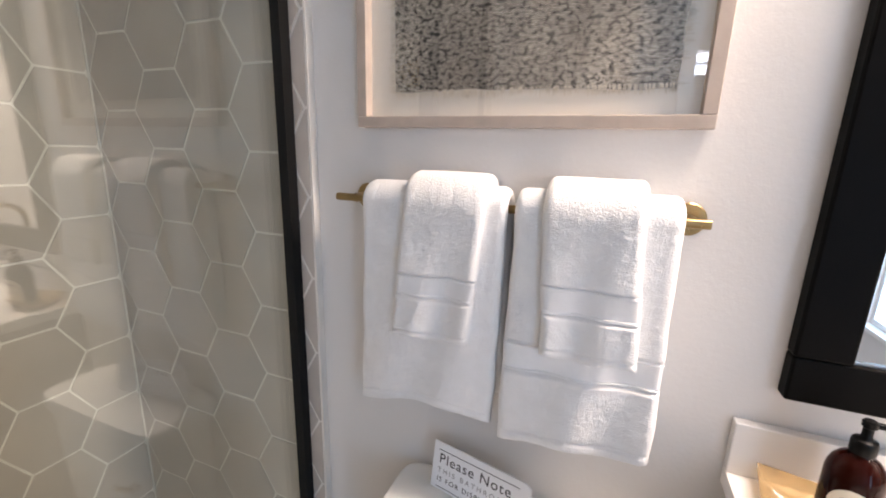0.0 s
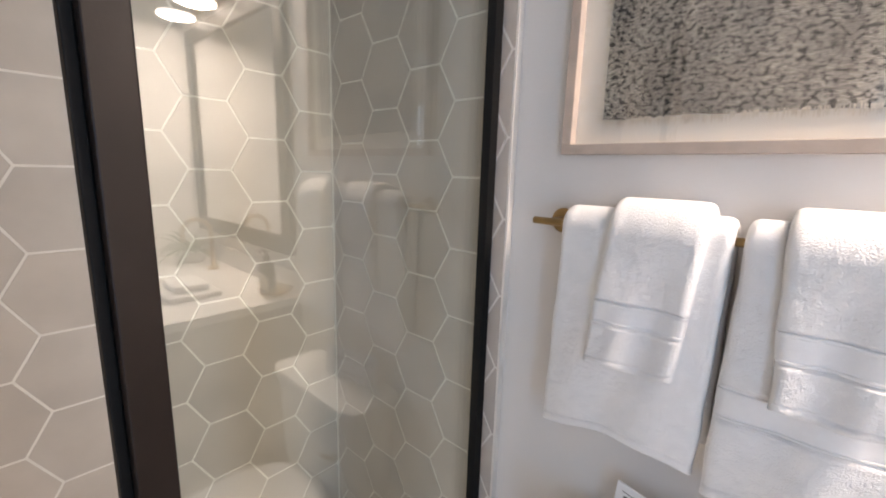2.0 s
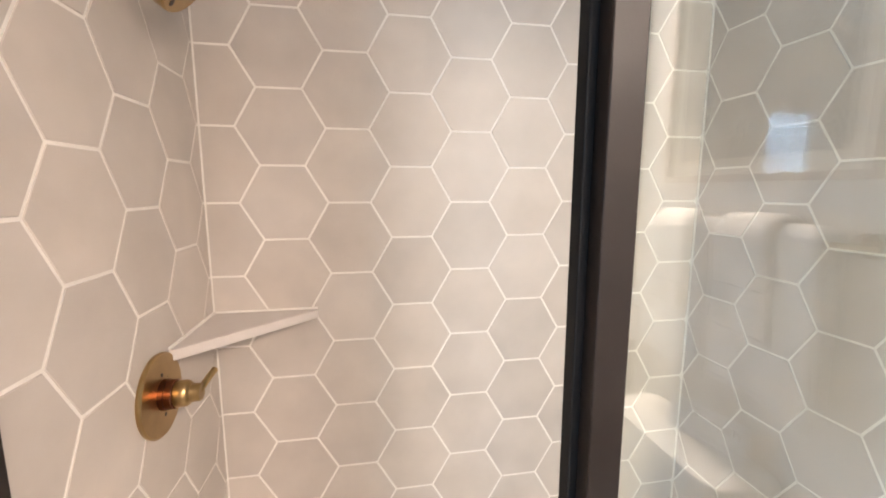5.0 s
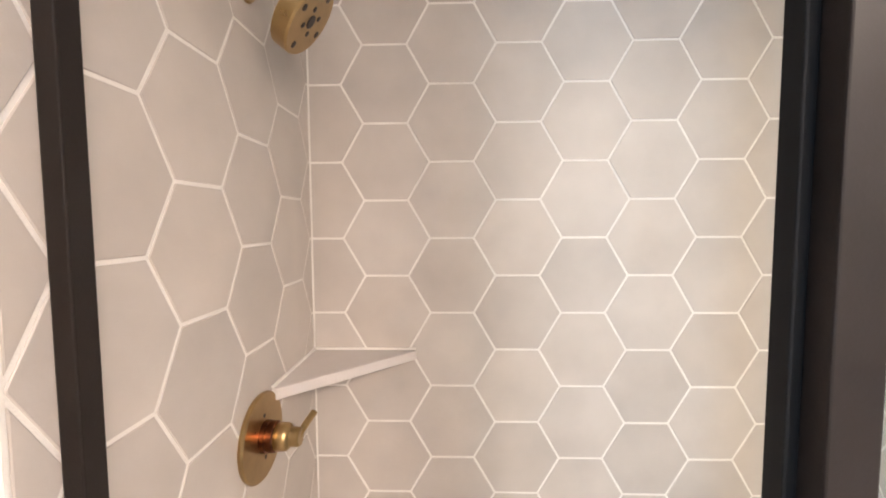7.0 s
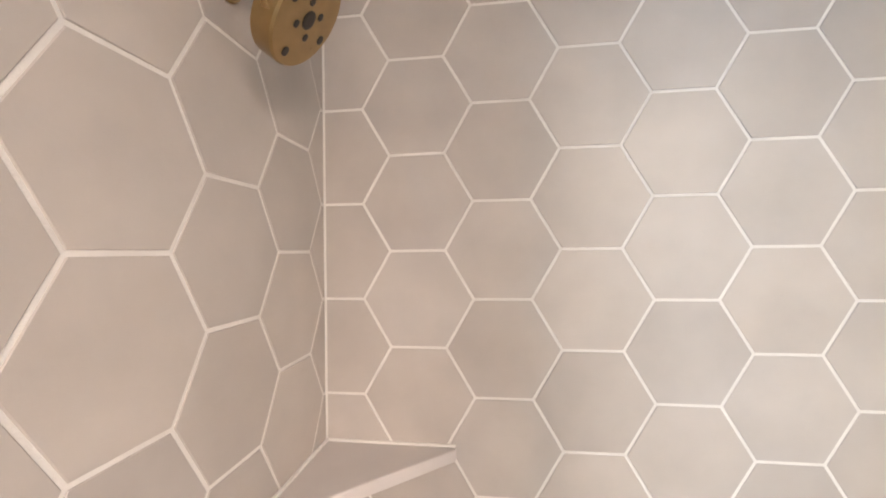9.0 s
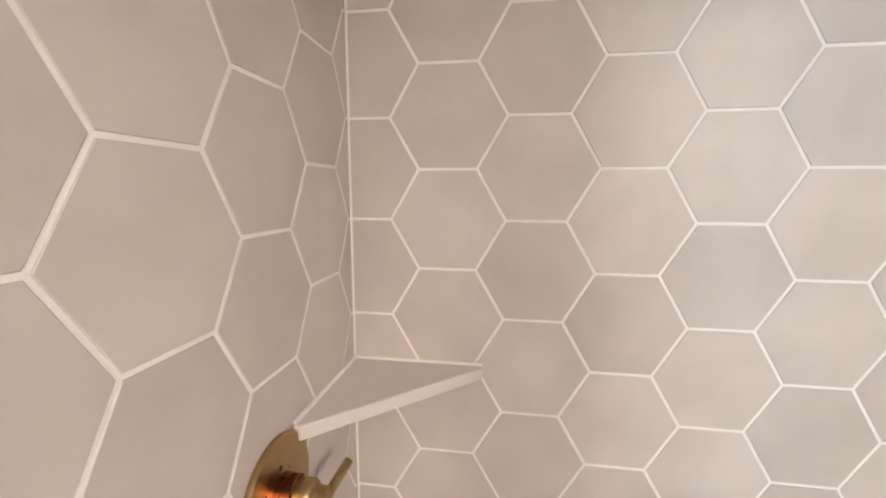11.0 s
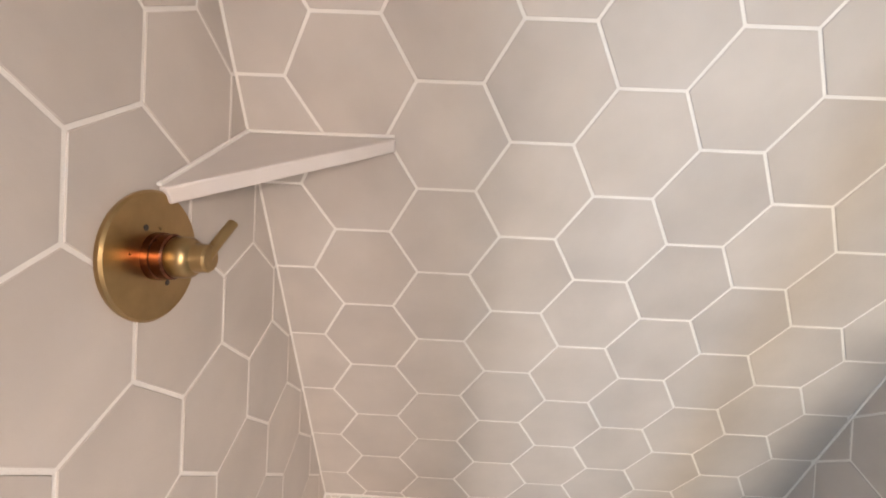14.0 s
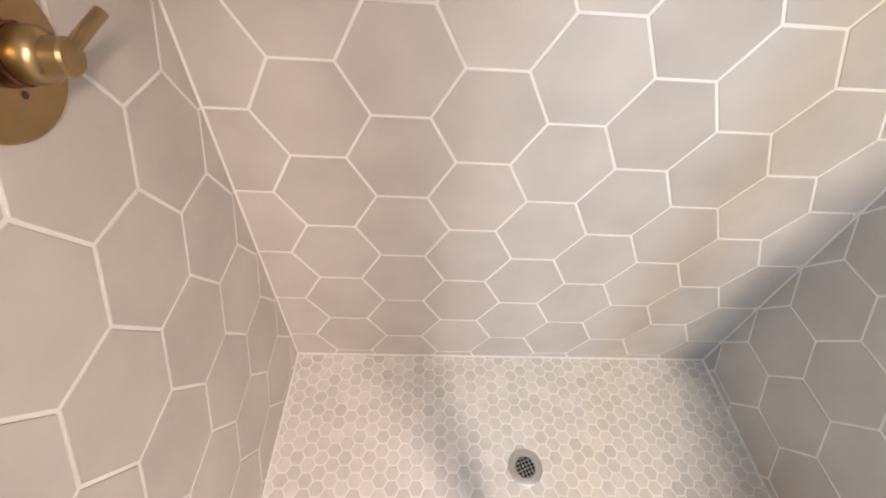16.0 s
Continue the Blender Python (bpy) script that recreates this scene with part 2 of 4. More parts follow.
def lathe(profile, segs=40, m=None):
    """A turned body about z from (radius, z) rows, capped where the radius is above nought; m places it."""
    bm = bmesh.new()
    rings = []
    for r, z in profile:
        rings.append([bm.verts.new((r * math.cos(2 * math.pi * i / segs), r * math.sin(2 * math.pi * i / segs), z)) for i in range(segs)])
    for a, b in zip(rings, rings[1:]):
        for i in range(segs):
            j = (i + 1) % segs
            bm.faces.new((a[i], a[j], b[j], b[i]))
    bm.faces.new(rings[0][::-1])
    bm.faces.new(rings[-1])
    if m is not None:
        bm.transform(m)
    return bm


def tube(points, radius, segs=14):
    """A round pipe through the points, with capped ends."""
    bm = bmesh.new()
    pts = [Vector(p) for p in points]
    rings = []
    for i, p in enumerate(pts):
        d = (pts[min(i + 1, len(pts) - 1)] - pts[max(i - 1, 0)]).normalized()
        side = d.cross(Vector((1, 0, 0))) if abs(d.x) < 0.9 else d.cross(Vector((0, 0, 1)))
        side.normalize()
        up = d.cross(side)
        rings.append([bm.verts.new(p + radius * (math.cos(2 * math.pi * k / segs) * side + math.sin(2 * math.pi * k / segs) * up)) for k in range(segs)])
    for a, b in zip(rings, rings[1:]):
        for k in range(segs):
            bm.faces.new((a[k], a[(k + 1) % segs], b[(k + 1) % segs], b[k]))
    bm.faces.new(rings[0][::-1])
    bm.faces.new(rings[-1])
    return bm


def prism(outline, z0, z1, bevel=0.0):
    """An upright prism over an outline of (x, y)."""
    bm = bmesh.new()
    lo = [bm.verts.new((x, y, z0)) for x, y in outline]
    hi = [bm.verts.new((x, y, z1)) for x, y in outline]
    bm.faces.new(lo[::-1])
    bm.faces.new(hi)
    n = len(outline)
    for i in range(n):
        bm.faces.new((lo[i], lo[(i + 1) % n], hi[(i + 1) % n], hi[i]))
    if bevel:
        bmesh.ops.bevel(bm, geom=[e for e in bm.edges], offset=bevel, segments=2, affect="EDGES", profile=0.5)
    return bm


def oval(cx, cy, rx, ry, n=40, square=2.0):
    """A superellipse outline."""
    rows = []
    for i in range(n):
        a = 2 * math.pi * i / n
        c, s = math.cos(a), math.sin(a)
        rows.append((cx + rx * math.copysign(abs(c) ** (2 / square), c), cy + ry * math.copysign(abs(s) ** (2 / square), s)))
    return rows


def loft(sections):
    """Skins a row of closed outlines of equal length, [(x, y, z), ...] each, with caps."""
    bm = bmesh.new()
    rings = [[bm.verts.new(p) for p in s] for s in sections]
    for a, b in zip(rings, rings[1:]):
        n = len(a)
        for i in range(n):
            bm.faces.new((a[i], a[(i + 1) % n], b[(i + 1) % n], b[i]))
    bm.faces.new(rings[0][::-1])
    bm.faces.new(rings[-1])
    return bm


def letters(name, text, size, mat, parent, m, align="LEFT", space=1.0):
    """Raised lettering as a mesh, in the built-in font; m places its baseline in the parent's own axes."""
    cu = bpy.data.curves.new(name, "FONT")
    cu.body, cu.size, cu.extrude, cu.align_x, cu.space_character = text, size, 0.0002, align, space
    tmp = bpy.data.objects.new(name, cu)
    scene.collection.objects.link(tmp)
    bpy.context.view_layer.update()
    me = bpy.data.meshes.new_from_object(tmp.evaluated_get(bpy.context.evaluated_depsgraph_get()))
    bpy.data.objects.remove(tmp)
    me.transform(m)
    me.materials.clear()
    me.materials.append(mat)
    ob = new(name, me)
    ob.parent = parent
    return ob


# ---- the setting ----
wall_west = setting("wall_west", boxes((-0.12, -0.0018, -0.12, 1.45, 0, CEIL)), GROUT, "shower back wall with large greige hexagon tiles", "wall")
wall_shower_north = setting("wall_shower_north", boxes((-0.0018, TILE_END, NORTH + 0.0018, 1.45, 0, CEIL)), GROUT, "shower side wall with large greige hexagon tiles", "wall")
wall_shower_south = setting("wall_shower_south", boxes((-0.0018, TILE_END, -0.12, -0.0018, 0, CEIL)), GROUT, "shower valve wall with large greige hexagon tiles", "wall")
setting("wall_north", boxes((TILE_END, EAST + 0.12, PAINT_N, 1.45, 0, CEIL)), PAINT, "off-white painted bathroom wall", "wall")
# stub beyond WING is added, out of view: keeps east daylight off the back wall
setting("wall_wing_blocker", boxes((TILE_END, WING + 0.43, -0.12, -0.016, 0, CEIL)), PAINT, "painted end of the shower wall, lengthened unseen to block window light", "wall")
setting("wall_room_west", boxes((WING - 0.12, WING, SOUTH - 0.12, -0.12, 0, CEIL)), PAINT, "off-white painted bathroom wall", "wall")
WIN_Y0, WIN_Y1, WIN_Z0, WIN_Z1 = -0.775, -0.370, 0.55, 1.95
setting("wall_east", boxes((EAST, EAST + 0.12, SOUTH - 0.12, WIN_Y0, 0, CEIL), (EAST, EAST + 0.12, WIN_Y1, PAINT_N, 0, CEIL),
                           (EAST, EAST + 0.12, WIN_Y0, WIN_Y1, 0, WIN_Z0), (EAST, EAST + 0.12, WIN_Y0, WIN_Y1, WIN_Z1, CEIL)), PAINT, "off-white painted wall with a window opening", "wall")
DOOR_X0, DOOR_X1, DOOR_Z = 0.92, 1.58, 2.00
TR_X0, TR_X1, TR_Z0, TR_Z1 = 1.65, 1.97, 1.89, 2.03
setting("wall_south", boxes((WING, DOOR_X0, SOUTH - 0.12, SOUTH, 0, CEIL), (DOOR_X0, DOOR_X1, SOUTH - 0.12, SOUTH, DOOR_Z, CEIL), (DOOR_X1, TR_X0, SOUTH - 0.12, SOUTH, 0, CEIL),
                            (TR_X0, TR_X1, SOUTH - 0.12, SOUTH, 0, TR_Z0), (TR_X0, TR_X1, SOUTH - 0.12, SOUTH, TR_Z1, CEIL), (TR_X1, EAST, SOUTH - 0.12, SOUTH, 0, CEIL)),
        PAINT, "off-white painted wall with a doorway", "wall")
setting("ceiling", boxes((-0.12, EAST + 0.12, SOUTH - 0.12, 1.45, CEIL, CEIL + 0.1)), CEILING, "white painted ceiling", "ceiling")
floor = setting("floor", boxes((0.66, EAST, SOUTH, PAINT_N, -0.1, -0.004)), FLOOR_T, "grey tiled bathroom floor", "floor")
shower_floor = setting("shower_floor", boxes((0.0, 0.60, 0.0, NORTH, -0.1, PAN - 0.0012)), GROUT, "shower pan of small pale hexagon mosaic", "floor")
setting("trim_floor_caulk", boxes((-0.001, 0.0045, 0.0, NORTH, PAN - 0.002, PAN + 0.0035), (0.0045, 0.60, -0.001, 0.0045, PAN - 0.002, PAN + 0.0035), (0.0045, 0.60, NORTH - 0.0045, NORTH + 0.001, PAN - 0.002, PAN + 0.0035), bevel=0.001), GROUT, "white caulk line round the shower floor", "trim")
setting("trim_corner_caulk", box(bmesh.new(), -0.001, 0.003, NORTH - 0.003, NORTH + 0.001, PAN + 0.0035, 2.30, 0.001), GROUT, "white caulk line in the tiled corner", "trim")
setting("shower_curb", box(bmesh.new(), 0.60, 0.66, 0.0, NORTH, -0.1, 0.10, 0.004), QUARTZ, "white stone shower curb under the glass", "curb")
setting("ground", boxes((-60, 60, -60, 60, -0.3, -0.2)), material("dry_grass", (0.10, 0.11, 0.06), 0.9, vary=0.3, scale=0.5), "plain ground outside the window", "ground")
setting("trim_tile_edge", boxes((TILE_END, TILE_END + 0.004, NORTH, PAINT_N, 0, CEIL)), GROUT, "pale edge bead where the tiles end", "trim")
setting("trim_tile_edge", boxes((TILE_END, TILE_END + 0.004, -0.016, 0.0, 0, CEIL)), GROUT, "pale edge bead where the tiles end", "trim")
setting("baseboard", box(bmesh.new(), TILE_END + 0.004, 1.48, PAINT_N - 0.014, PAINT_N, 0, 0.12, 0.003), WHITE, "white painted baseboard", "baseboard")

window_1 = tagged(new("window_1"), "white framed window with blue sky outside", "window", kind="structure")
window_1.matrix_world = pose(EAST, 0, 0)
fw = 0.03
part("window_frame", boxes((0.02, 0.08, WIN_Y0, WIN_Y0 + fw, WIN_Z0, WIN_Z1), (0.02, 0.08, WIN_Y1 - fw, WIN_Y1, WIN_Z0, WIN_Z1),
                           (0.02, 0.08, WIN_Y0 + fw, WIN_Y1 - fw, WIN_Z0, WIN_Z0 + fw), (0.02, 0.08, WIN_Y0 + fw, WIN_Y1 - fw, WIN_Z1 - fw, WIN_Z1)), WHITE, window_1)
part("window_sill", box(bmesh.new(), -0.03, 0.02, WIN_Y0 - 0.03, WIN_Y1 + 0.03, WIN_Z0 - 0.025, WIN_Z0 - 0.001, 0.004), WHITE, window_1)
pane = part("pane", boxes((0.048, 0.052, WIN_Y0 + fw, WIN_Y1 - fw, WIN_Z0 + fw, WIN_Z1 - fw)), GLASS_M, window_1)
pane.visible_shadow = False

window_2 = tagged(new("window_2"), "small high window with a white crossbar", "window", kind="structure")
window_2.matrix_world = pose(0, SOUTH, 0)
part("window_frame", boxes((TR_X0, TR_X1, -0.06, -0.03, 1.955, 1.967)), WHITE, window_2)
pane = part("pane", boxes((TR_X0, TR_X1, -0.075, -0.071, TR_Z0, TR_Z1)), GLASS_M, window_2)
pane.visible_shadow = False

door_1 = tagged(new("door_1"), "white painted panel door, closed", "door", kind="structure")
door_1.matrix_world = pose(0, SOUTH, 0)
part("door_leaf", box(bmesh.new(), DOOR_X0 + 0.004, DOOR_X1 - 0.004, -0.05, -0.012, 0.004, DOOR_Z - 0.004, 0.002), WHITE, door_1)
for z0, z1 in ((0.2, 0.78), (0.9, 1.48), (1.58, 1.9)):
    bm = bmesh.new()
    box(bm, DOOR_X0 + 0.11, DOOR_X1 - 0.11, -0.012, -0.002, z0, z1, 0.006)
    part("door_panel", bm, WHITE, door_1)
part("door_casing", boxes((DOOR_X0 - 0.07, DOOR_X0, 0.0, 0.018, 0, DOOR_Z), (DOOR_X1, DOOR_X1 + 0.07, 0.0, 0.018, 0, DOOR_Z), (DOOR_X0 - 0.07, DOOR_X1 + 0.07, 0.0, 0.018, DOOR_Z, DOOR_Z + 0.07)), WHITE, door_1)
part("door_handle", lathe([(0.025, 0), (0.025, 0.008), (0.01, 0.012), (0.01, 0.04), (0.026, 0.045), (0.028, 0.06), (0.018, 0.07)], 24, pose(DOOR_X0 + 0.06, -0.012, 1.0, -90)), BRASS, door_1)


# ---- shower screen ----
def shower_screen():
    screen = thing("shower_screen", (GLASS, 0, 0.10), "fixed clear glass shower screen in dark bronze frame", "shower screen")
    top = 2.06
    part("post", box(bmesh.new(), -0.028, 0.028, 0.621, 0.662, 0, top, 0.002), BRONZE, screen, "dark bronze post")
    part("seal", box(bmesh.new(), -0.020, 0.004, 0.609, 0.621, 0.0, top, 0.002), BLACK, screen, "black rubber seal strip")
    part("strike", box(bmesh.new(), 0.006, 0.016, 0.613, 0.621, 0.0, 0.83, 0.001), GREYMETAL, screen, "grey metal strike strip")
    u_bar = [(-0.0220, NORTH - 0.010), (-0.0202, NORTH - 0.010), (-0.0202, NORTH - 0.006), (-0.0105, NORTH - 0.006), (-0.0105, 1.2885), (0.0115, 1.2885), (0.0115, NORTH - 0.001), (-0.0220, NORTH - 0.001)]
    part("channel", prism(u_bar, 0, top), BLACK, screen, "black wall channel")
    part("jamb", box(bmesh.new(), -0.018, 0.007, 0.001, 0.021, 0, top, 0.002), BRONZE, screen, "dark bronze wall jamb")
    part("header", box(bmesh.new(), -0.028, 0.028, 0.001, NORTH - 0.001, top, top + 0.045, 0.002), BRONZE, screen, "dark bronze header rail")
    part("bottom_rail", box(bmesh.new(), -0.014, 0.014, 0.66, 1.286, 0.0, 0.02, 0.002), BRONZE, screen)
    part("pane", boxes((-0.0195, -0.0115, 0.663, NORTH - 0.007, 0.022, top - 0.001)), SCREEN_GLASS, screen, "clear glass pane")


shower_screen()


# ---- shower fittings ----
def corner_shelf():
    shelf = thing("corner_shelf", (0, 0, SHELF_Z), "triangular pale stone corner shelf between tiled walls", "shelf")
    part("slab", prism([(0.001, 0.001), (0.238, 0.001), (0.238, 0.012), (0.012, 0.246), (0.001, 0.246)], -0.022, 0.0, 0.0025), material("shelf_stone", (0.57, 0.515, 0.475), 0.35, vary=0.03, scale=14), shelf)
    part("caulk", boxes((0.0, 0.006, 0.006, 0.245, 0.0, 0.005), (0.0, 0.237, 0.0, 0.006, 0.0, 0.005), bevel=0.0015), GROUT, shelf, "white caulk line")


def shower_valve():
    valve = thing("shower_valve", (0.285, 0.0, 1.040), "brushed brass round shower valve on the tiled wall", "shower valve")
    to_wall = pose(0, 0, 0, -90)
    part("escutcheon", lathe([(0.074, 0.0), (0.0755, 0.003), (0.0755, 0.006), (0.073, 0.0085), (0.03, 0.0095)], 64, to_wall), BRASS, valve, smooth=True)
    part("sleeve", lathe([(0.0275, 0.0085), (0.0275, 0.018), (0.0262, 0.0185), (0.0262, 0.030), (0.0245, 0.032)], 48, to_wall), COPPER, valve, "polished red-brown collar", smooth=True)
    hub = part("handle", lathe([(0.0225, 0.031), (0.0238, 0.033), (0.0238, 0.046), (0.0230, 0.050), (0.0200, 0.054), (0.0168, 0.056), (0.0162, 0.070), (0.0140, 0.0725)], 40, to_wall), BRASS, valve, smooth=True)
    part("lever", tube([(0.003, 0.0655, -0.003), (-0.010, 0.069, 0.005), (-0.030, 0.074, 0.013), (-0.050, 0.0785, 0.020)], 0.0064, 16), BRASS, hub, smooth=True)
    for z in (0.037, -0.037):
        part("screw", lathe([(0.0036, 0.009), (0.0036, 0.0100), (0.0024, 0.0106)], 16, pose(0, 0, z, -90)), BRASS_DARK, valve)


def shower_head():
    head = thing("rain_shower", (0.285, 0.0, 1.80), "brushed brass round shower head on a bent arm", "shower head")
    to_wall = pose(0, 0, 0, -90)
    part("flange", lathe([(0.032, 0.0), (0.033, 0.002), (0.031, 0.006), (0.012, 0.010)], 40, to_wall), BRASS, head, smooth=True)
    arm = [(0, 0.005, 0)] + [(0, 0.03 + 0.05 * math.sin(a), -0.05 * (1 - math.cos(a))) for a in (0.0, 0.2, 0.4, 0.6, 0.8)] + [(0, 0.085, -0.034)]
    part("arm", tube(arm, 0.0105, 18), BRASS, head, smooth=True)
    n = Vector((-0.12, 0.78, -0.61)).normalized()
    m = Matrix.Translation(Vector((0.0, 0.108, -0.067))) @ n.to_track_quat("Z", "Y").to_matrix().to_4x4()
    face = part("face", lathe([(0.014, -0.052), (0.018, -0.046), (0.02, -0.034), (0.057, -0.031), (0.0615, -0.028), (0.0615, -0.003), (0.059, 0.0)], 64, m), BRASS, head, smooth=True)
    part("centre_nozzle", lathe([(0.0115, 0.0), (0.0115, 0.001), (0.008, 0.0016)], 24, m), BRASS_DARK, face)
    for i in range(4):
        a = math.pi / 4 + i * math.pi / 2
        for r, s, b in ((0.022, 0.0048, a), (0.046, 0.006, a + math.pi / 4)):
            part("nozzle", lathe([(s, 0.0), (s, 0.0009), (s * 0.6, 0.0013)], 14, m @ pose(r * math.cos(b), r * math.sin(b), 0)), BRASS_DARK, face)


def drain():
    ob = thing("shower_drain", (0.326, 0.67, PAN - 0.001), "round steel floor drain with square grid holes", "drain")
    part("rim", lathe([(0.046, 0.0), (0.046, 0.0022), (0.0445, 0.003), (0.028, 0.003), (0.0265, 0.0012)], 48), DRAIN_M, ob, smooth=True)
    part("well", lathe([(0.0268, 0.0), (0.0268, 0.0014), (0.0004, 0.0014)], 32), BLACK, ob, "dark drain opening")
    bm = bmesh.new()
    for i in range(-3, 3):
        c = (i + 0.5) * 0.0095
        h = math.sqrt(0.0265 ** 2 - c * c)
        box(bm, c - 0.0007, c + 0.0007, -h, h, 0.0020, 0.0029)
        box(bm, -h, h, c - 0.0007, c + 0.0007, 0.0021, 0.0028)
    bm.transform(pose(0, 0, 0, 0, 0, 20))
    part("grate", bm, DRAIN_M, ob)


corner_shelf(), shower_valve(), shower_head(), drain()


# ---- towel bar and towels ----
BAR_Y, BAR_Z = 1.285, 1.294


def towel_bar():
    bar = thing("towel_bar", (1.07, PAINT_N, BAR_Z), "brushed brass towel bar on the painted wall", "towel bar")
    part("rail", tube([(-0.306, BAR_Y - PAINT_N, 0), (0.314, BAR_Y - PAINT_N, 0)], 0.0072, 20), BRASS, bar, smooth=True)
    for x in (-0.265, 0.292):
        part("rosette", lathe([(0.024, 0.0), (0.025, 0.002), (0.025, 0.007), (0.023, 0.009), (0.010, 0.0095)], 40, pose(x, 0, 0, 90)), BRASS, bar, smooth=True)
        part("bracket", tube([(x, -0.008, 0), (x, BAR_Y - PAINT_N, 0)], 0.0085, 18), BRASS, bar, smooth=True)


def towel(name, x0, x1, front, back, layer, thick, label, category, seed, band=None, flare=0.0, sag=0.0, dip=0.0, hem=0.016, lean=0.0):
    """A folded towel over the rail. front, back: heights of its ends; layer: distance of its middle from the rail's axis; band: (z low, z high) of the woven border; hem: height of the sewn edge; sag: slope of the lower edge, dip: its bow."""
    ob = thing(name, ((x0 + x1) / 2, BAR_Y, BAR_Z), label, category, "towels on the bar")
    r, steps, half = layer, 150, (x1 - x0) / 2
    low = front - BAR_Z
    path = [(-r, low - low * i / steps) for i in range(steps)]
    path += [(r * math.cos(math.pi - math.pi * i / 16), r * math.sin(math.pi * i / 16)) for i in range(17)]
    room = PAINT_N - BAR_Y - thick / 2 - 0.002
    path += [(min(r, room), (back - BAR_Z) * i / 40) for i in range(1, 41)]
    nx = max(14, int((x1 - x0) / 0.0032))

    def pile(z):
        """How full the cloth stands at a height: thin at the hem and in the woven border, dented at their seams."""
        full = 1.0
        seams = [front + hem]
        if band:
            seams += [band[0] - 0.004, band[1] + 0.004]
            if band[0] - 0.003 < z < band[1] + 0.003:
                full = 0.45
        for k, seam in enumerate(seams):
            full *= 1 - (0.55 if k else 0.28) * math.exp(-((z - seam) / 0.0026) ** 2)
        if z < front + 0.006:
            full *= 0.55 + 0.45 * math.sqrt(max(0.0, (z - front) / 0.006))
        return full

    def skin(name2, mat, lo=None, hi=None, fill=None, rough=1.0):
        rows = [i for i in range(len(path)) if lo is None or (i < steps and lo <= path[i][1] + BAR_Z <= hi)]
        sections = []
        for k in range(nx + 1):
            u = -1 + 2 * k / nx
            over = max(0.0, (abs(u) * half - (half - thick * 0.6)) / (thick * 0.6))
            edge = math.sqrt(max(0.0, 1 - over * over))
            outer, inner = [], []
            for i in rows:
                y, z = path[i]
                j0, j1 = path[max(i - 1, 0)], path[min(i + 1, len(path) - 1)]
                d = Vector((j1[0] - j0[0], j1[1] - j0[1])).normalized()
                nrm = Vector((-d.y, d.x))
                hanging = i < steps
                down = max(0.0, -z) if hanging else 0.0
                soft = min(1.0, down / 0.12)
                wave = 0.0045 * math.sin(3.1 * u + seed) * soft + 0.0045 * math.sin(6.3 * u + 2.1 * seed + 9 * down) * min(1, down / 0.25)
                lump = rough * (0.0022 * noise.noise((u * half * 20 + seed * 7, z * 13, y * 18)) + 0.0009 * noise.noise((u * half * 95, z * 80 + seed, y * 60)) + 0.0007 * noise.noise((u * half * 240, z * 220 + seed, y * 60)))
                if not hanging:
                    lump *= 0.3 if y > 0 else 1.0
                w = thick / 2 * edge * ((fill if fill else pile(z + BAR_Z)) if hanging else 1.0)
                x = u * half * (1 + flare * down) + lean * down + (0.003 * noise.noise((0.3 * seed, z * 14, u)) if abs(u) > 0.8 else 0)
                drape = down / -low if hanging else 0.0
                zz = z + (sag * u - dip * (1 - u * u)) * drape ** 2 + (0.003 * math.sin(4 * u + seed) * drape ** 6)
                py = y - wave
                outer.append((x, py + nrm.x * (w + lump * edge), zz + nrm.y * (w + lump * edge)))
                inner.append((x, py - nrm.x * w, zz - nrm.y * w))
            sections.append(outer + inner[::-1])
        ob2 = part(name2, loft(sections), mat, ob)
        for p in ob2.data.polygons:
            p.use_smooth = True
        return ob2

    skin("cloth", TERRY)
    if band:
        skin("border", DOBBY, band[0], band[1], 0.62, 0.35)["label"] = "flat woven border band"
        for edge_z in band:
            skin("border_cord", DOBBY, edge_z - 0.0028, edge_z + 0.0028, 0.82, 0.5)["label"] = "raised cord along the woven border"
    return ob


towel_bar()
towel("bath_towel", 0.838, 1.104, 0.9015, 0.95, 0.024, 0.026, "white terry bath towel folded over the brass bar", "towel", 1.0, sag=0.0085, dip=-0.018, flare=0.05, lean=-0.03, hem=0.020)
towel("bath_towel", 1.114, 1.350, 0.902, 0.95, 0.024, 0.026, "white terry bath towel with a border, folded over the bar", "towel", 2.3, band=(1.037, 1.079), sag=0.010, dip=0.0, flare=0.10, lean=-0.005, hem=0.020)
towel("hand_towel", 0.930, 1.074, 1.060, 1.10, 0.045, 0.024, "small white terry hand towel over a bath towel", "towel", 3.7, band=(1.141, 1.173), sag=0.003, flare=0.10, lean=-0.09, hem=0.013)
towel("hand_towel", 1.162, 1.302, 1.074, 1.10, 0.045, 0.024, "small white terry hand towel with a wide border", "towel", 5.2, band=(1.150, 1.186), sag=0.001, flare=0.02, lean=0.05, hem=0.013)


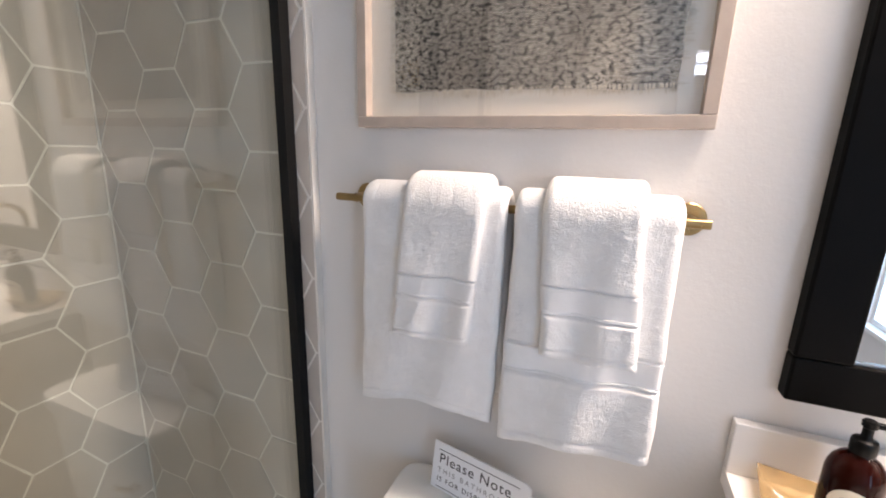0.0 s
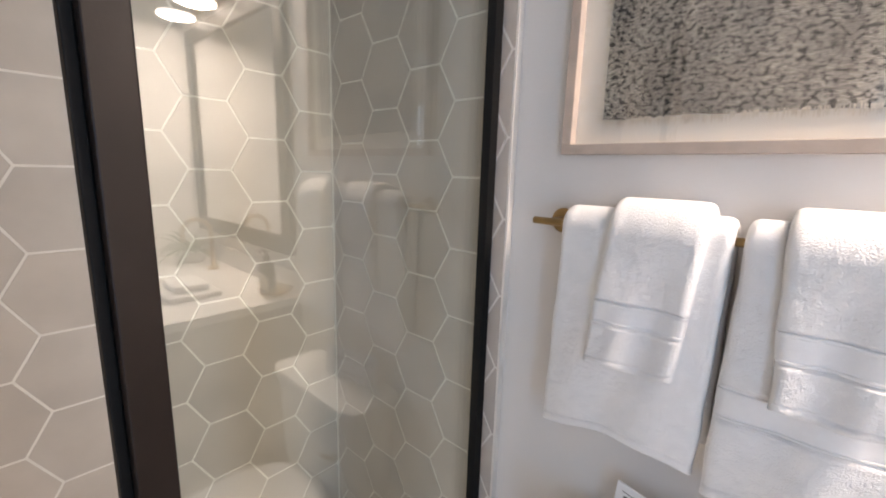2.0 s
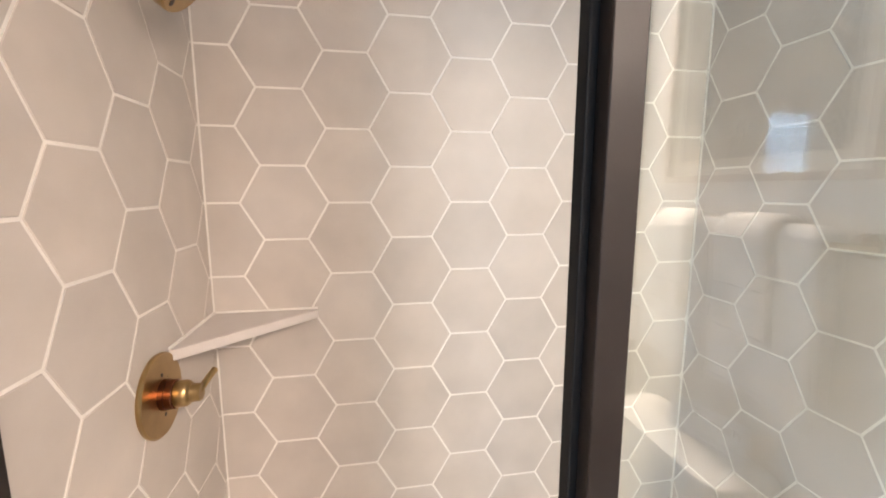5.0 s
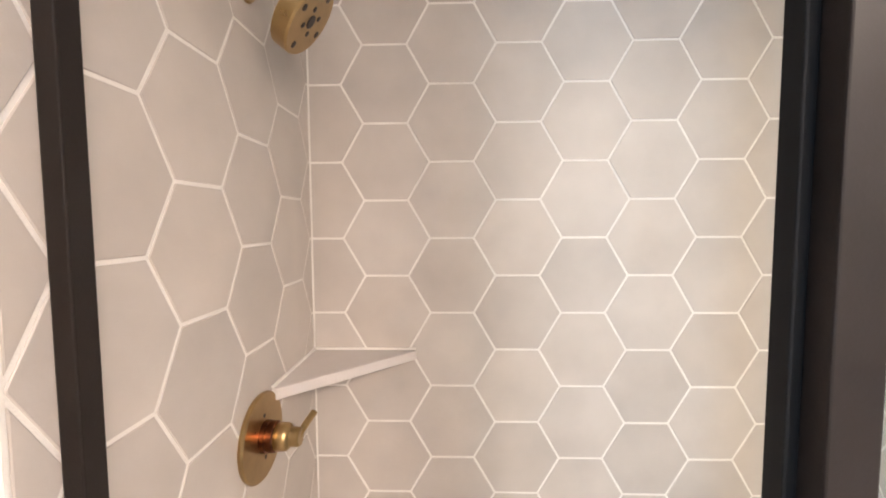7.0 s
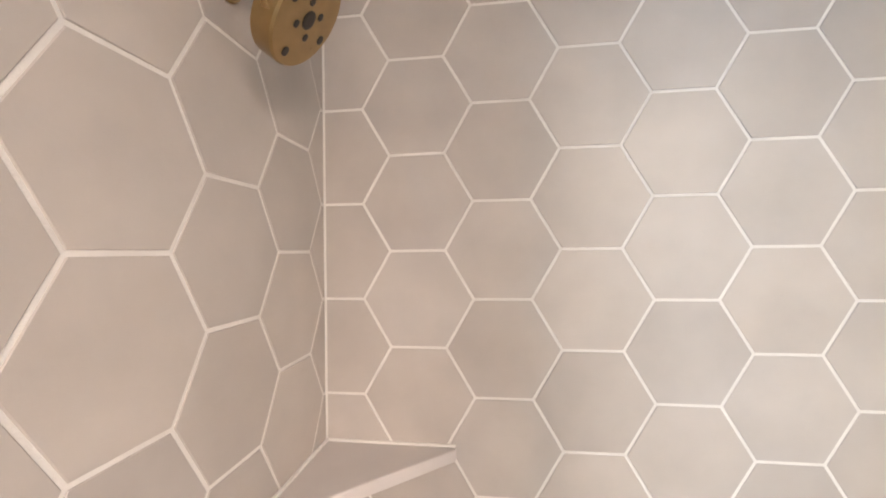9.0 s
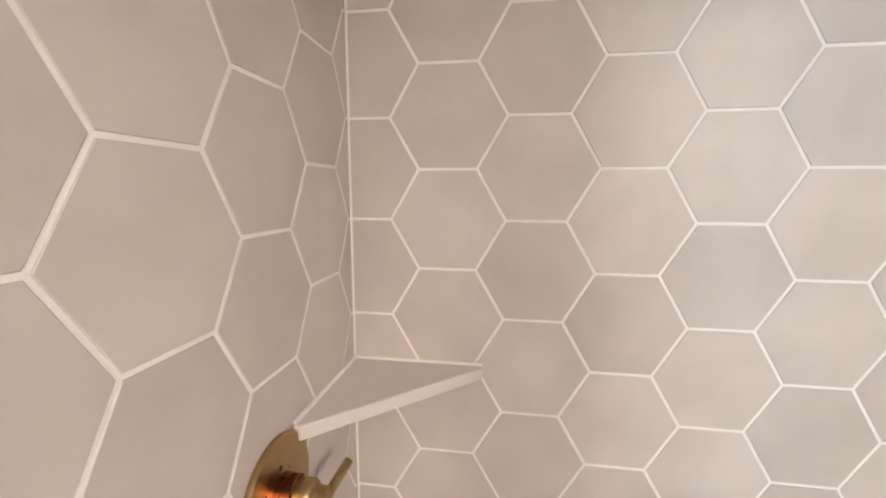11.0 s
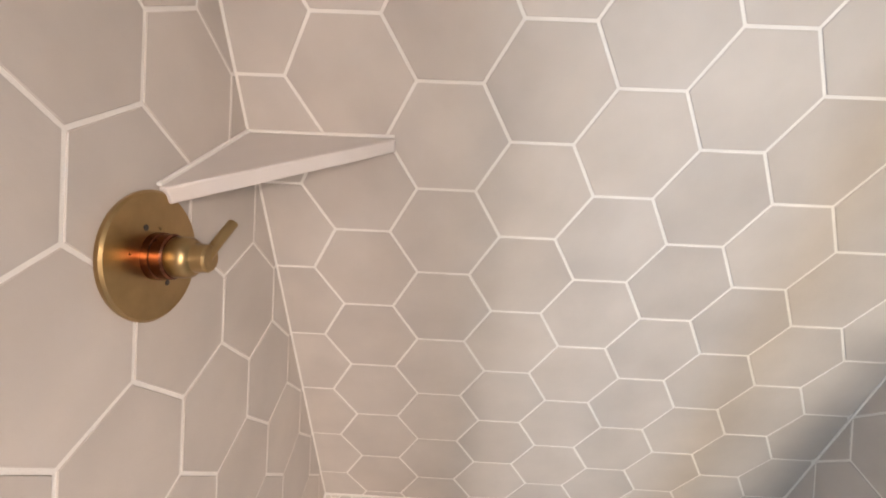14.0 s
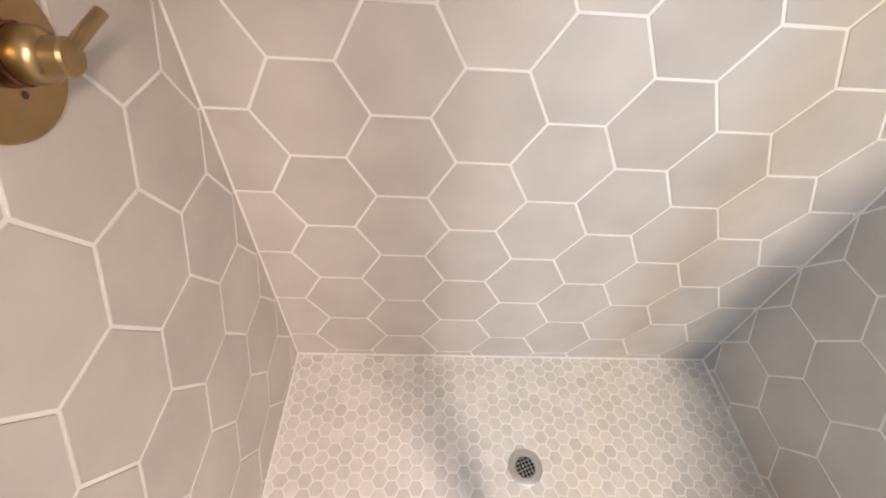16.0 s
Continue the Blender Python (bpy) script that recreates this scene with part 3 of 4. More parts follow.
# ---- framed textile ----
def picture():
    x0, x1, z0, z1, back, front = 0.797, 1.374, 1.4235, 2.14, PAINT_N, 1.308
    w = 0.019
    pic = thing("framed_textile", ((x0 + x1) / 2, PAINT_N, z0), "pale wood shadow-box frame with grey antique woven textile", "picture")
    ox, oy, oz = (x0 + x1) / 2, PAINT_N, z0
    d0, d1 = front - oy, -0.001
    h = z1 - z0
    W = (x1 - x0) / 2
    part("frame_rail", box(bmesh.new(), -W, W, d0, d1, 0, w, 0.0012), OAK, pic)
    part("frame_rail", box(bmesh.new(), -W, W, d0, d1, h - w, h, 0.0012), OAK, pic)
    for s in (-1, 1):
        part("frame_stile", box(bmesh.new(), min(s * W, s * (W - w)), max(s * W, s * (W - w)), d0, d1, w, h - w, 0.0012), OAK, pic)
    part("mount", boxes((-W + w, W - w, -0.006, -0.002, w, h - w)), MAT_BOARD, pic, "cream mount board")
    part("pane", boxes((-W + w, W - w, d0 + 0.0125, d0 + 0.0145, w, h - w)), PICGLASS, pic, "clear picture glass")
    # the textile, with uneven edges
    tx0, tx1, tz0, tz1 = 0.866 - ox, 1.322 - ox, 1.484 - oz, h - 0.075
    bm = bmesh.new()
    n, k = 70, 60
    grid = []
    for i in range(n + 1):
        col = []
        for j in range(k + 1):
            u, v = i / n, j / k
            x = tx0 + (tx1 - tx0) * u + (0.003 * noise.noise((u, v * 14, 3.3)) if i in (0, n) else 0)
            z = tz0 + (tz1 - tz0) * v + (0.0035 * noise.noise((u * 13, 1.7, v)) + 0.003 * math.sin(u * 5) if j in (0, k) else 0)
            col.append(bm.verts.new((x, -0.0085 - 0.0012 * noise.noise((u * 9, v * 9, 0)), z)))
        grid.append(col)
    for i in range(n):
        for j in range(k):
            bm.faces.new((grid[i][j], grid[i + 1][j], grid[i + 1][j + 1], grid[i][j + 1]))
    res = bmesh.ops.extrude_face_region(bm, geom=bm.faces[:])
    for v in res["geom"]:
        if isinstance(v, bmesh.types.BMVert):
            v.co.y += 0.0022
    part("textile", bm, RUG, pic, "worn grey textile with dark woven motifs")
    rnd = random.Random(4)
    bm = bmesh.new()
    for i in range(260):
        x = tx0 + (tx1 - tx0) * rnd.random()
        ln = 0.005 + 0.009 * rnd.random()
        box(bm, x - 0.0005, x + 0.0005, -0.0088, -0.0076, tz0 + 0.002 - ln, tz0 + 0.004)
    tagged(part("fringe", bm, FRINGE, pic, "cream fringe threads"), kind="stuff")
    for s, x in ((-1, tx0), (1, tx1)):
        bm = bmesh.new()
        for i in range(190):
            z = tz0 + (tz1 - tz0) * rnd.random()
            ln = 0.004 + 0.010 * rnd.random() ** 2
            box(bm, min(x, x + s * ln) - 0.002, max(x, x + s * ln) + 0.002, -0.0088, -0.0076, z - 0.0005, z + 0.0005)
        tagged(part("side_fringe", bm, FRINGE, pic, "cream fringe threads"), kind="stuff")


picture()


# ---- toilet, notice card ----
LID_Z = 0.720


def toilet():
    ob = thing("toilet", (1.11, 1.12, 0.0), "white porcelain toilet with tank against the painted wall", "toilet")
    part("tank", loft([[(x, y, z) for x, y in oval(0.02, 0.112, rx - 0.010, ry, 64, 7.0)] for rx, ry, z in ((0.195, 0.080, 0.36), (0.212, 0.088, 0.40), (0.222, 0.093, LID_Z - 0.046))]), PORCELAIN, ob, smooth=True)
    part("tank_lid", loft([[(x, y, z) for x, y in oval(0.02, 0.112, rx - 0.010, ry, 96, 7.0)] for rx, ry, z in ((0.228, 0.094, LID_Z - 0.046), (0.238, 0.099, LID_Z - 0.042), (0.240, 0.101, LID_Z - 0.034), (0.240, 0.101, LID_Z - 0.008), (0.237, 0.099, LID_Z - 0.002), (0.230, 0.094, LID_Z))]), PORCELAIN, ob, smooth=True)
    part("bowl", loft([[(x, y, z) for x, y in oval(0, cy, rx, ry, 48, 2.3)] for rx, ry, cy, z in ((0.12, 0.25, -0.10, 0.0), (0.115, 0.24, -0.10, 0.06), (0.12, 0.24, -0.11, 0.2), (0.165, 0.24, -0.20, 0.33), (0.185, 0.245, -0.22, 0.385))]), PORCELAIN, ob, smooth=True)
    part("seat", loft([[(x, y, z) for x, y in oval(0, -0.21, rx, ry, 56, 2.25)] for rx, ry, z in ((0.186, 0.235, 0.386), (0.19, 0.24, 0.39), (0.19, 0.24, 0.402), (0.186, 0.236, 0.406))]), PORCELAIN, ob, smooth=True)
    part("seat_lid", loft([[(x, y, z) for x, y in oval(0, -0.205, rx, ry, 56, 2.25)] for rx, ry, z in ((0.186, 0.233, 0.407), (0.19, 0.237, 0.411), (0.188, 0.235, 0.421), (0.175, 0.22, 0.427))]), PORCELAIN, ob, smooth=True)
    part("flush_lever", tube([(-0.16, 0.005, 0.585), (-0.16, -0.012, 0.585), (-0.11, -0.016, 0.575)], 0.006, 12), BRASS, ob, smooth=True)


def notice_card():
    ob = thing("notice_card", (0.975, 1.277, LID_Z), "white folded notice card with dark lettering on the toilet tank", "sign", turn=-12.0)
    w, h = 0.205, 0.0965
    lean = pose(0, 0, 0, -9)
    outline = [(0, 0), (w, 0), (w, h - 0.009), (w - 0.009, h), (0, h)]
    front = prism(outline, -0.0007, 0.0007)
    front.transform(lean @ pose(0, 0, 0, 90))
    part("front_leaf", front, CARD, ob, "printed front leaf with a cut corner")
    back = prism(outline, -0.0007, 0.0007)
    back.transform(pose(0, 0.0315, 0.0, 9) @ pose(0, 0, 0, 90))
    part("back_leaf", back, CARD, ob)
    up = lean @ pose(0, -0.0009, 0, 90)
    part("rule", (lambda bm: (bm.transform(lean), bm)[1])(boxes((0.012, w - 0.02, -0.0011, -0.0007, h - 0.0145, h - 0.0133))), INK, ob)
    letters("line_one", "Please Note", 0.0285, INK, ob, up @ pose(0.014, h - 0.040, 0), space=1.12)
    letters("line_two", "THIS BATHROOM", 0.0145, INK_PALE, ob, up @ pose(0.013, h - 0.060, 0), space=1.5)
    letters("line_three", "IS FOR DISPLAY", 0.0145, INK, ob, up @ pose(0.013, h - 0.079, 0), space=1.25)
    part("rule", (lambda bm: (bm.transform(lean), bm)[1])(boxes((0.012, w - 0.02, -0.0011, -0.0007, h - 0.0915, h - 0.0905))), INK, ob)


toilet(), notice_card()


# ---- vanity ----
VX0, VX1, VY0, VZ = 1.470, 2.58, 0.775, 0.896


def vanity():
    ob = thing("vanity_cabinet", ((VX0 + VX1) / 2, 1.055, 0), "taupe painted vanity cabinet with panel doors", "cabinet")
    cx, cy = (VX0 + VX1) / 2, 1.055
    part("body", box(bmesh.new(), VX0 + 0.02 - cx, VX1 - 0.02 - cx, VY0 + 0.03 - cy, PAINT_N - 0.001 - cy, 0.09, VZ - 0.031, 0.002), CABINET, ob)
    part("plinth", boxes((VX0 + 0.04 - cx, VX1 - 0.04 - cx, VY0 + 0.09 - cy, PAINT_N - 0.03 - cy, 0.0, 0.09)), CABINET, ob)
    for i in range(2):
        a = VX0 + 0.03 + i * 0.515 - cx
        door = part("door", box(bmesh.new(), a, a + 0.50, VY0 + 0.010 - cy, VY0 + 0.0295 - cy, 0.11, VZ - 0.05, 0.002), CABINET, ob)
        part("handle", tube([(a + (0.46 if i == 0 else 0.04), VY0 - 0.012 - cy, 0.55), (a + (0.46 if i == 0 else 0.04), VY0 - 0.012 - cy, 0.70)], 0.005), BRASS, door)
    top = thing("vanity_worktop", (cx, cy, VZ - 0.03), "white quartz vanity worktop with a low backsplash", "worktop")
    part("slab", box(bmesh.new(), VX0 - cx, VX1 - cx, VY0 - cy, PAINT_N - 0.001 - cy, 0.0, 0.03, 0.002), QUARTZ, top)
    part("backsplash", box(bmesh.new(), VX0 - cx, VX1 - cx, PAINT_N - 0.020 - cy, PAINT_N - 0.001 - cy, 0.0302, 0.120, 0.002), QUARTZ, top)
    sink = part("basin", loft([[(x, y, z) for x, y in oval(0.02, -0.03, rx, ry, 48, 2.4)] for rx, ry, z in ((0.17, 0.12, 0.0305), (0.21, 0.155, 0.034), (0.21, 0.155, 0.040), (0.20, 0.145, 0.041))]), PORCELAIN, top, "white porcelain basin", smooth=True)


def faucet():
    ob = thing("faucet", (2.14, 1.24, VZ), "tall brushed brass gooseneck faucet on the worktop", "faucet")
    part("base", lathe([(0.026, 0), (0.026, 0.008), (0.016, 0.012)], 28), BRASS, ob, smooth=True)
    pts = [(0, 0, 0.01), (0, 0, 0.12), (0, 0, 0.18)] + [(0, -0.06 + 0.06 * math.cos(a), 0.18 + 0.06 * math.sin(a)) for a in (0.4, 0.8, 1.2, 1.57, 2.0, 2.4, 2.8, 3.14)] + [(0, -0.12, 0.14)]
    part("spout", tube(pts, 0.010, 16), BRASS, ob, smooth=True)
    part("lever", tube([(0.012, 0, 0.06), (0.05, 0, 0.075)], 0.006, 12), BRASS, ob, smooth=True)


def soap_bottle():
    ob = thing("soap_bottle", (1.582, 1.242, VZ), "amber soap bottle with black pump and cream label", "bottle")
    part("bottle", lathe([(0.030, 0.0), (0.0335, 0.003), (0.0345, 0.010), (0.0345, 0.098), (0.0335, 0.106), (0.0295, 0.117), (0.022, 0.126), (0.0135, 0.131), (0.0125, 0.136)], 56), AMBER, ob, smooth=True)
    pump = part("pump", lathe([(0.0145, 0.134), (0.0152, 0.136), (0.0152, 0.150), (0.0138, 0.153), (0.0085, 0.155), (0.0062, 0.159), (0.0062, 0.170), (0.0088, 0.172), (0.0092, 0.178), (0.0070, 0.181)], 36), PUMP, ob, "black plastic pump", smooth=True)
    part("spout", tube([(0.002, 0, 0.176), (0.020, -0.004, 0.177), (0.038, -0.008, 0.170), (0.050, -0.010, 0.160)], 0.0045, 14), PUMP, pump, smooth=True)
    # label: an arched patch wrapped round the glass, turned to the room
    facing = math.radians(-108)

    def patch(name, z0, z1, half, arch, r, mat, label=""):
        bm = bmesh.new()
        n = 28
        lo, hi = [], []
        for i in range(n + 1):
            u = -1 + 2 * i / n
            a = facing + u * half
            top = z1 - arch * (1 - math.sqrt(max(0.0, 1 - u * u)))
            lo.append(bm.verts.new((r * math.cos(a), r * math.sin(a), z0)))
            hi.append(bm.verts.new((r * math.cos(a), r * math.sin(a), max(top, z0 + 0.0005))))
        for i in range(n):
            bm.faces.new((lo[i], lo[i + 1], hi[i + 1], hi[i]))
        res = bmesh.ops.extrude_face_region(bm, geom=bm.faces[:])
        for v in res["geom"]:
            if isinstance(v, bmesh.types.BMVert):
                v.co.x *= 0.992
                v.co.y *= 0.992
        return part(name, bm, mat, ob, label)

    patch("label", 0.016, 0.092, 0.85, 0.034, 0.0350, LABEL, "cream arched paper label")
    patch("label_bar", 0.0735, 0.0785, 0.38, 0.003, 0.0353, INK)
    patch("label_bar", 0.0500, 0.0535, 0.30, 0.0, 0.0353, INK)
    patch("label_bar", 0.0600, 0.0615, 0.08, 0.0, 0.0353, INK)
    ob.scale = (0.88, 0.88, 0.97)


def gold_dish():
    ob = thing("gold_dish", (1.545, 1.255, VZ), "square amber-gold glass dish with flared sides", "dish", turn=-12)
    bm = bmesh.new()
    n = 16
    grid = []
    for i in range(n + 1):
        row = []
        for j in range(n + 1):
            u, v = -1 + 2 * i / n, -1 + 2 * j / n
            d = max(abs(u), abs(v))
            wall = max(0.0, d - 0.5) / 0.5
            lift = 0.003 + 0.029 * wall ** 1.2 + 0.0008 * noise.noise((u * 9, v * 9, 0))
            spread = 0.026 / 0.5 if d < 0.5 else (0.026 + 0.024 * wall ** 0.9) / d
            row.append(bm.verts.new((spread * u, spread * v, lift)))
        grid.append(row)
    for i in range(n):
        for j in range(n):
            bm.faces.new((grid[i][j], grid[i + 1][j], grid[i + 1][j + 1], grid[i][j + 1]))
    res = bmesh.ops.extrude_face_region(bm, geom=bm.faces[:])
    for v in res["geom"]:
        if isinstance(v, bmesh.types.BMVert):
            v.co.z -= 0.002
    part("dish", bm, GOLDGLASS, ob, smooth=True)


def mirror():
    x0, x1, z0, z1, w = 1.516, 2.50, 1.045, 2.025, 0.068
    ob = thing("wall_mirror", ((x0 + x1) / 2, PAINT_N, z0), "large wall mirror in a black espresso wood frame", "mirror")
    W, h = (x1 - x0) / 2, z1 - z0
    d0 = -0.030
    part("frame_rail", box(bmesh.new(), -W, W, d0, -0.001, 0, w, 0.004), ESPRESSO, ob)
    part("frame_rail", box(bmesh.new(), -W, W, d0, -0.001, h - w, h, 0.004), ESPRESSO, ob)
    for s in (-1, 1):
        part("frame_stile", box(bmesh.new(), min(s * W, s * (W - w)), max(s * W, s * (W - w)), d0, -0.001, w, h - w, 0.004), ESPRESSO, ob)
    part("pane", boxes((-W + w, W - w, -0.018, -0.012, w, h - w)), MIRROR, ob, "silvered mirror pane")
    for z, a in ((w, 1), (h - w, -1)):
        part("bead", boxes((-W + w, W - w, -0.022, -0.0185, min(z, z + a * 0.004), max(z, z + a * 0.004))), GREYMETAL, ob, "thin bright inner bead")


def vanity_light():
    ob = thing("vanity_light", (2.0, PAINT_N, 2.115), "brass vanity light with four round glowing shades", "wall lamp")
    part("back_plate", box(bmesh.new(), -0.46, 0.46, -0.022, -0.001, -0.03, 0.03, 0.004), BRASS, ob)
    for x in (-0.39, -0.13, 0.13, 0.39):
        part("arm", tube([(x, -0.02, 0.0), (x, -0.07, 0.0), (x, -0.09, -0.004)], 0.007, 12), BRASS, ob, smooth=True)
        shade = part("shade", lathe([(0.020, 0.012), (0.070, -0.004), (0.083, -0.020), (0.083, -0.048)], 40, pose(x, -0.09, 0)), WHITE, ob, "white round shade", smooth=True)
        part("diffuser", lathe([(0.079, -0.0485), (0.079, -0.053), (0.071, -0.056)], 40, pose(x, -0.09, 0)), SHADE, shade, "glowing frosted diffuser")
        # light down out of the shade
        lamp = new("vanity_bulb", bpy.data.lights.new("vanity_bulb", "AREA"))
        lamp.data.shape, lamp.data.size = "DISK", 0.15
        lamp.data.energy, lamp.data.color = LAMP_W, (1.0, 0.905, 0.82)
        lamp.matrix_world = pose(2.0 + x, PAINT_N - 0.09, 2.115 - 0.058)


def tray_and_plant():
    tray = thing("vanity_tray", (1.80, 1.02, VZ), "low white tray with folded cloths on the worktop", "tray")
    part("tray", box(bmesh.new(), -0.13, 0.13, -0.09, 0.09, 0.0, 0.022, 0.006), WHITE, tray)
    part("cloth", box(bmesh.new(), -0.09, 0.07, -0.06, 0.06, 0.022, 0.050, 0.010), TERRY, tray, "folded white cloth")
    ob = thing("potted_plant", (2.36, 1.22, VZ), "spreading green plant with long leaves in a white pot", "plant")
    part("pot", lathe([(0.045, 0), (0.056, 0.008), (0.064, 0.060), (0.061, 0.064), (0.056, 0.056)], 32), PORCELAIN, ob, smooth=True)
    rnd = random.Random(8)
    for i in range(46):
        a, b = rnd.uniform(0, 6.28), rnd.uniform(0.25, 1.1)
        toward_wall = max(0.0, math.sin(a))
        ln = rnd.uniform(0.15, 0.27) * (1 - 0.72 * toward_wall)
        d = Vector((math.cos(a) * math.cos(b), math.sin(a) * math.cos(b), math.sin(b)))
        s = d.cross(Vector((0, 0, 1))).normalized() * rnd.uniform(0.006, 0.011)
        p0 = Vector((0.02 * math.cos(a), 0.02 * math.sin(a), 0.055))
        bm = bmesh.new()
        rows = []
        for k in range(9):
            t = k / 8
            c = p0 + d * ln * t + Vector((0, 0, -0.16 * ln / 0.2 * t * t * math.cos(b)))
            wd = math.sin(math.pi * min(1, 0.10 + t * 0.90)) ** 0.8 + 0.03
            rows.append((bm.verts.new(c - s * wd + Vector((0, 0, 0.002))), bm.verts.new(c), bm.verts.new(c + s * wd + Vector((0, 0, 0.002)))))
        for q, r in zip(rows, rows[1:]):
            bm.faces.new((q[0], q[1], r[1], r[0]))
            bm.faces.new((q[1], q[2], r[2], r[1]))
        part("leaf", bm, LEAF, ob)


vanity(), faucet(), soap_bottle(), gold_dish(), mirror(), vanity_light(), tray_and_plant()


# ---- tiles ----
def clip(poly, axis, limit, keep_less):
    """A convex outline cut by a line across one axis."""
    out = []
    for p, q in zip(poly, poly[1:] + poly[:1]):
        a, b = ((limit - p[axis]), (limit - q[axis])) if keep_less else ((p[axis] - limit), (q[axis] - limit))
        if a >= 0:
            out.append(p)
        if (a > 0) != (b > 0) and a != b:
            s = a / (a - b)
            out.append((p[0] + s * (q[0] - p[0]), p[1] + s * (q[1] - p[1])))
    return out


def inset(poly, d):
    """A convex outline, counter-clockwise, moved inwards by d."""
    n = len(poly)
    out = []
    for i in range(n):
        p0, p1, p2 = Vector(poly[i - 1]), Vector(poly[i]), Vector(poly[(i + 1) % n])
        e0, e1 = (p1 - p0), (p2 - p1)
        if e0.length < 1e-7 or e1.length < 1e-7:
            return None
        n0, n1 = Vector((-e0.y, e0.x)).normalized(), Vector((-e1.y, e1.x)).normalized()
        k = 1 + n0.dot(n1)
        if k < 0.05:
            return None
        out.append(tuple(p1 + (n0 + n1) * (d / k)))
    return out


def slab_mesh(name, poly, top, depth, ease, mat):
    """A thin tile over an outline, its upper edge eased."""
    inner = inset(poly, ease)
    if not inner:
        return None
    n = len(poly)
    verts = [(x, y, top - depth) for x, y in poly] + [(x, y, top - ease) for x, y in poly] + [(x, y, top) for x, y in inner]
    faces = [tuple(range(2 * n, 3 * n))]
    for i in range(n):
        j = (i + 1) % n
        faces += [(i, j, n + j, n + i), (n + i, n + j, 2 * n + j, 2 * n + i)]
    me = bpy.data.meshes.new(name)
    me.from_pydata(verts, [], faces)
    me.materials.append(mat)
    return me


def area(poly):
    return 0.5 * sum(p[0] * q[1] - q[0] * p[1] for p, q in zip(poly, poly[1:] + poly[:1]))


def hexagons(u0, u1, v0, v1, side, row, first, shift, v_ref):
    """Outlines of flat-topped hexagons in a rectangle: columns 1.5 sides apart, every other one half a row lower; v_ref is the height of an edge of the even columns."""
    cols = range(math.floor((u0 - first) / (1.5 * side)) - 1, math.ceil((u1 - first) / (1.5 * side)) + 2)
    for c in cols:
        cu = first + 1.5 * side * c
        off = v_ref + (0.5 * row if (c % 2 == 0) else 0.0) + shift
        for r in range(math.floor((v0 - off) / row) - 1, math.ceil((v1 - off) / row) + 2):
            cv = off + r * row
            poly = [(cu + side, cv), (cu + side / 2, cv + row / 2), (cu - side / 2, cv + row / 2), (cu - side, cv), (cu - side / 2, cv - row / 2), (cu + side / 2, cv - row / 2)]
            whole = True
            for axis, lim, less in ((0, u1, True), (0, u0, False), (1, v1, True), (1, v0, False)):
                if any((p[axis] > lim) if less else (p[axis] < lim) for p in poly):
                    whole = False
                    poly = clip(poly, axis, lim, less)
                    if len(poly) < 3:
                        break
            if len(poly) >= 3 and area(poly) > 2e-5:
                clean = [p for i, p in enumerate(poly) if (Vector(p) - Vector(poly[i - 1])).length > 1e-4]
                if len(clean) >= 3:
                    yield cu, cv, clean, whole


def lay(wall, m, u0, u1, v0, v1, first, v_ref, side=SIDE, row=ROW, gap=0.0052, depth=0.006, ease=0.0009, mat=TILE, name="tile", seed=0):
    rnd = random.Random(seed)
    shared = None
    for cu, cv, poly, whole in hexagons(u0, u1, v0, v1, side, row, first, 0.0, v_ref):
        cen = (cu, cv) if whole else (sum(p[0] for p in poly) / len(poly), sum(p[1] for p in poly) / len(poly))
        local = inset([(p[0] - cen[0], p[1] - cen[1]) for p in poly], gap / 2)
        if not local or area(local) < 1e-5 or area(local) > area(poly):
            continue
        if whole and shared is None:
            shared = slab_mesh(name, local, 0.0, depth, ease, mat)
        me = shared if whole else slab_mesh(name, local, 0.0, depth, ease, mat)
        if me is None:
            continue
        ob = new(name, me)
        ob.parent = wall
        ob.matrix_local = m @ pose(cen[0], cen[1], rnd.uniform(-0.0004, 0.0), rnd.uniform(-0.12, 0.12), rnd.uniform(-0.12, 0.12), 0)


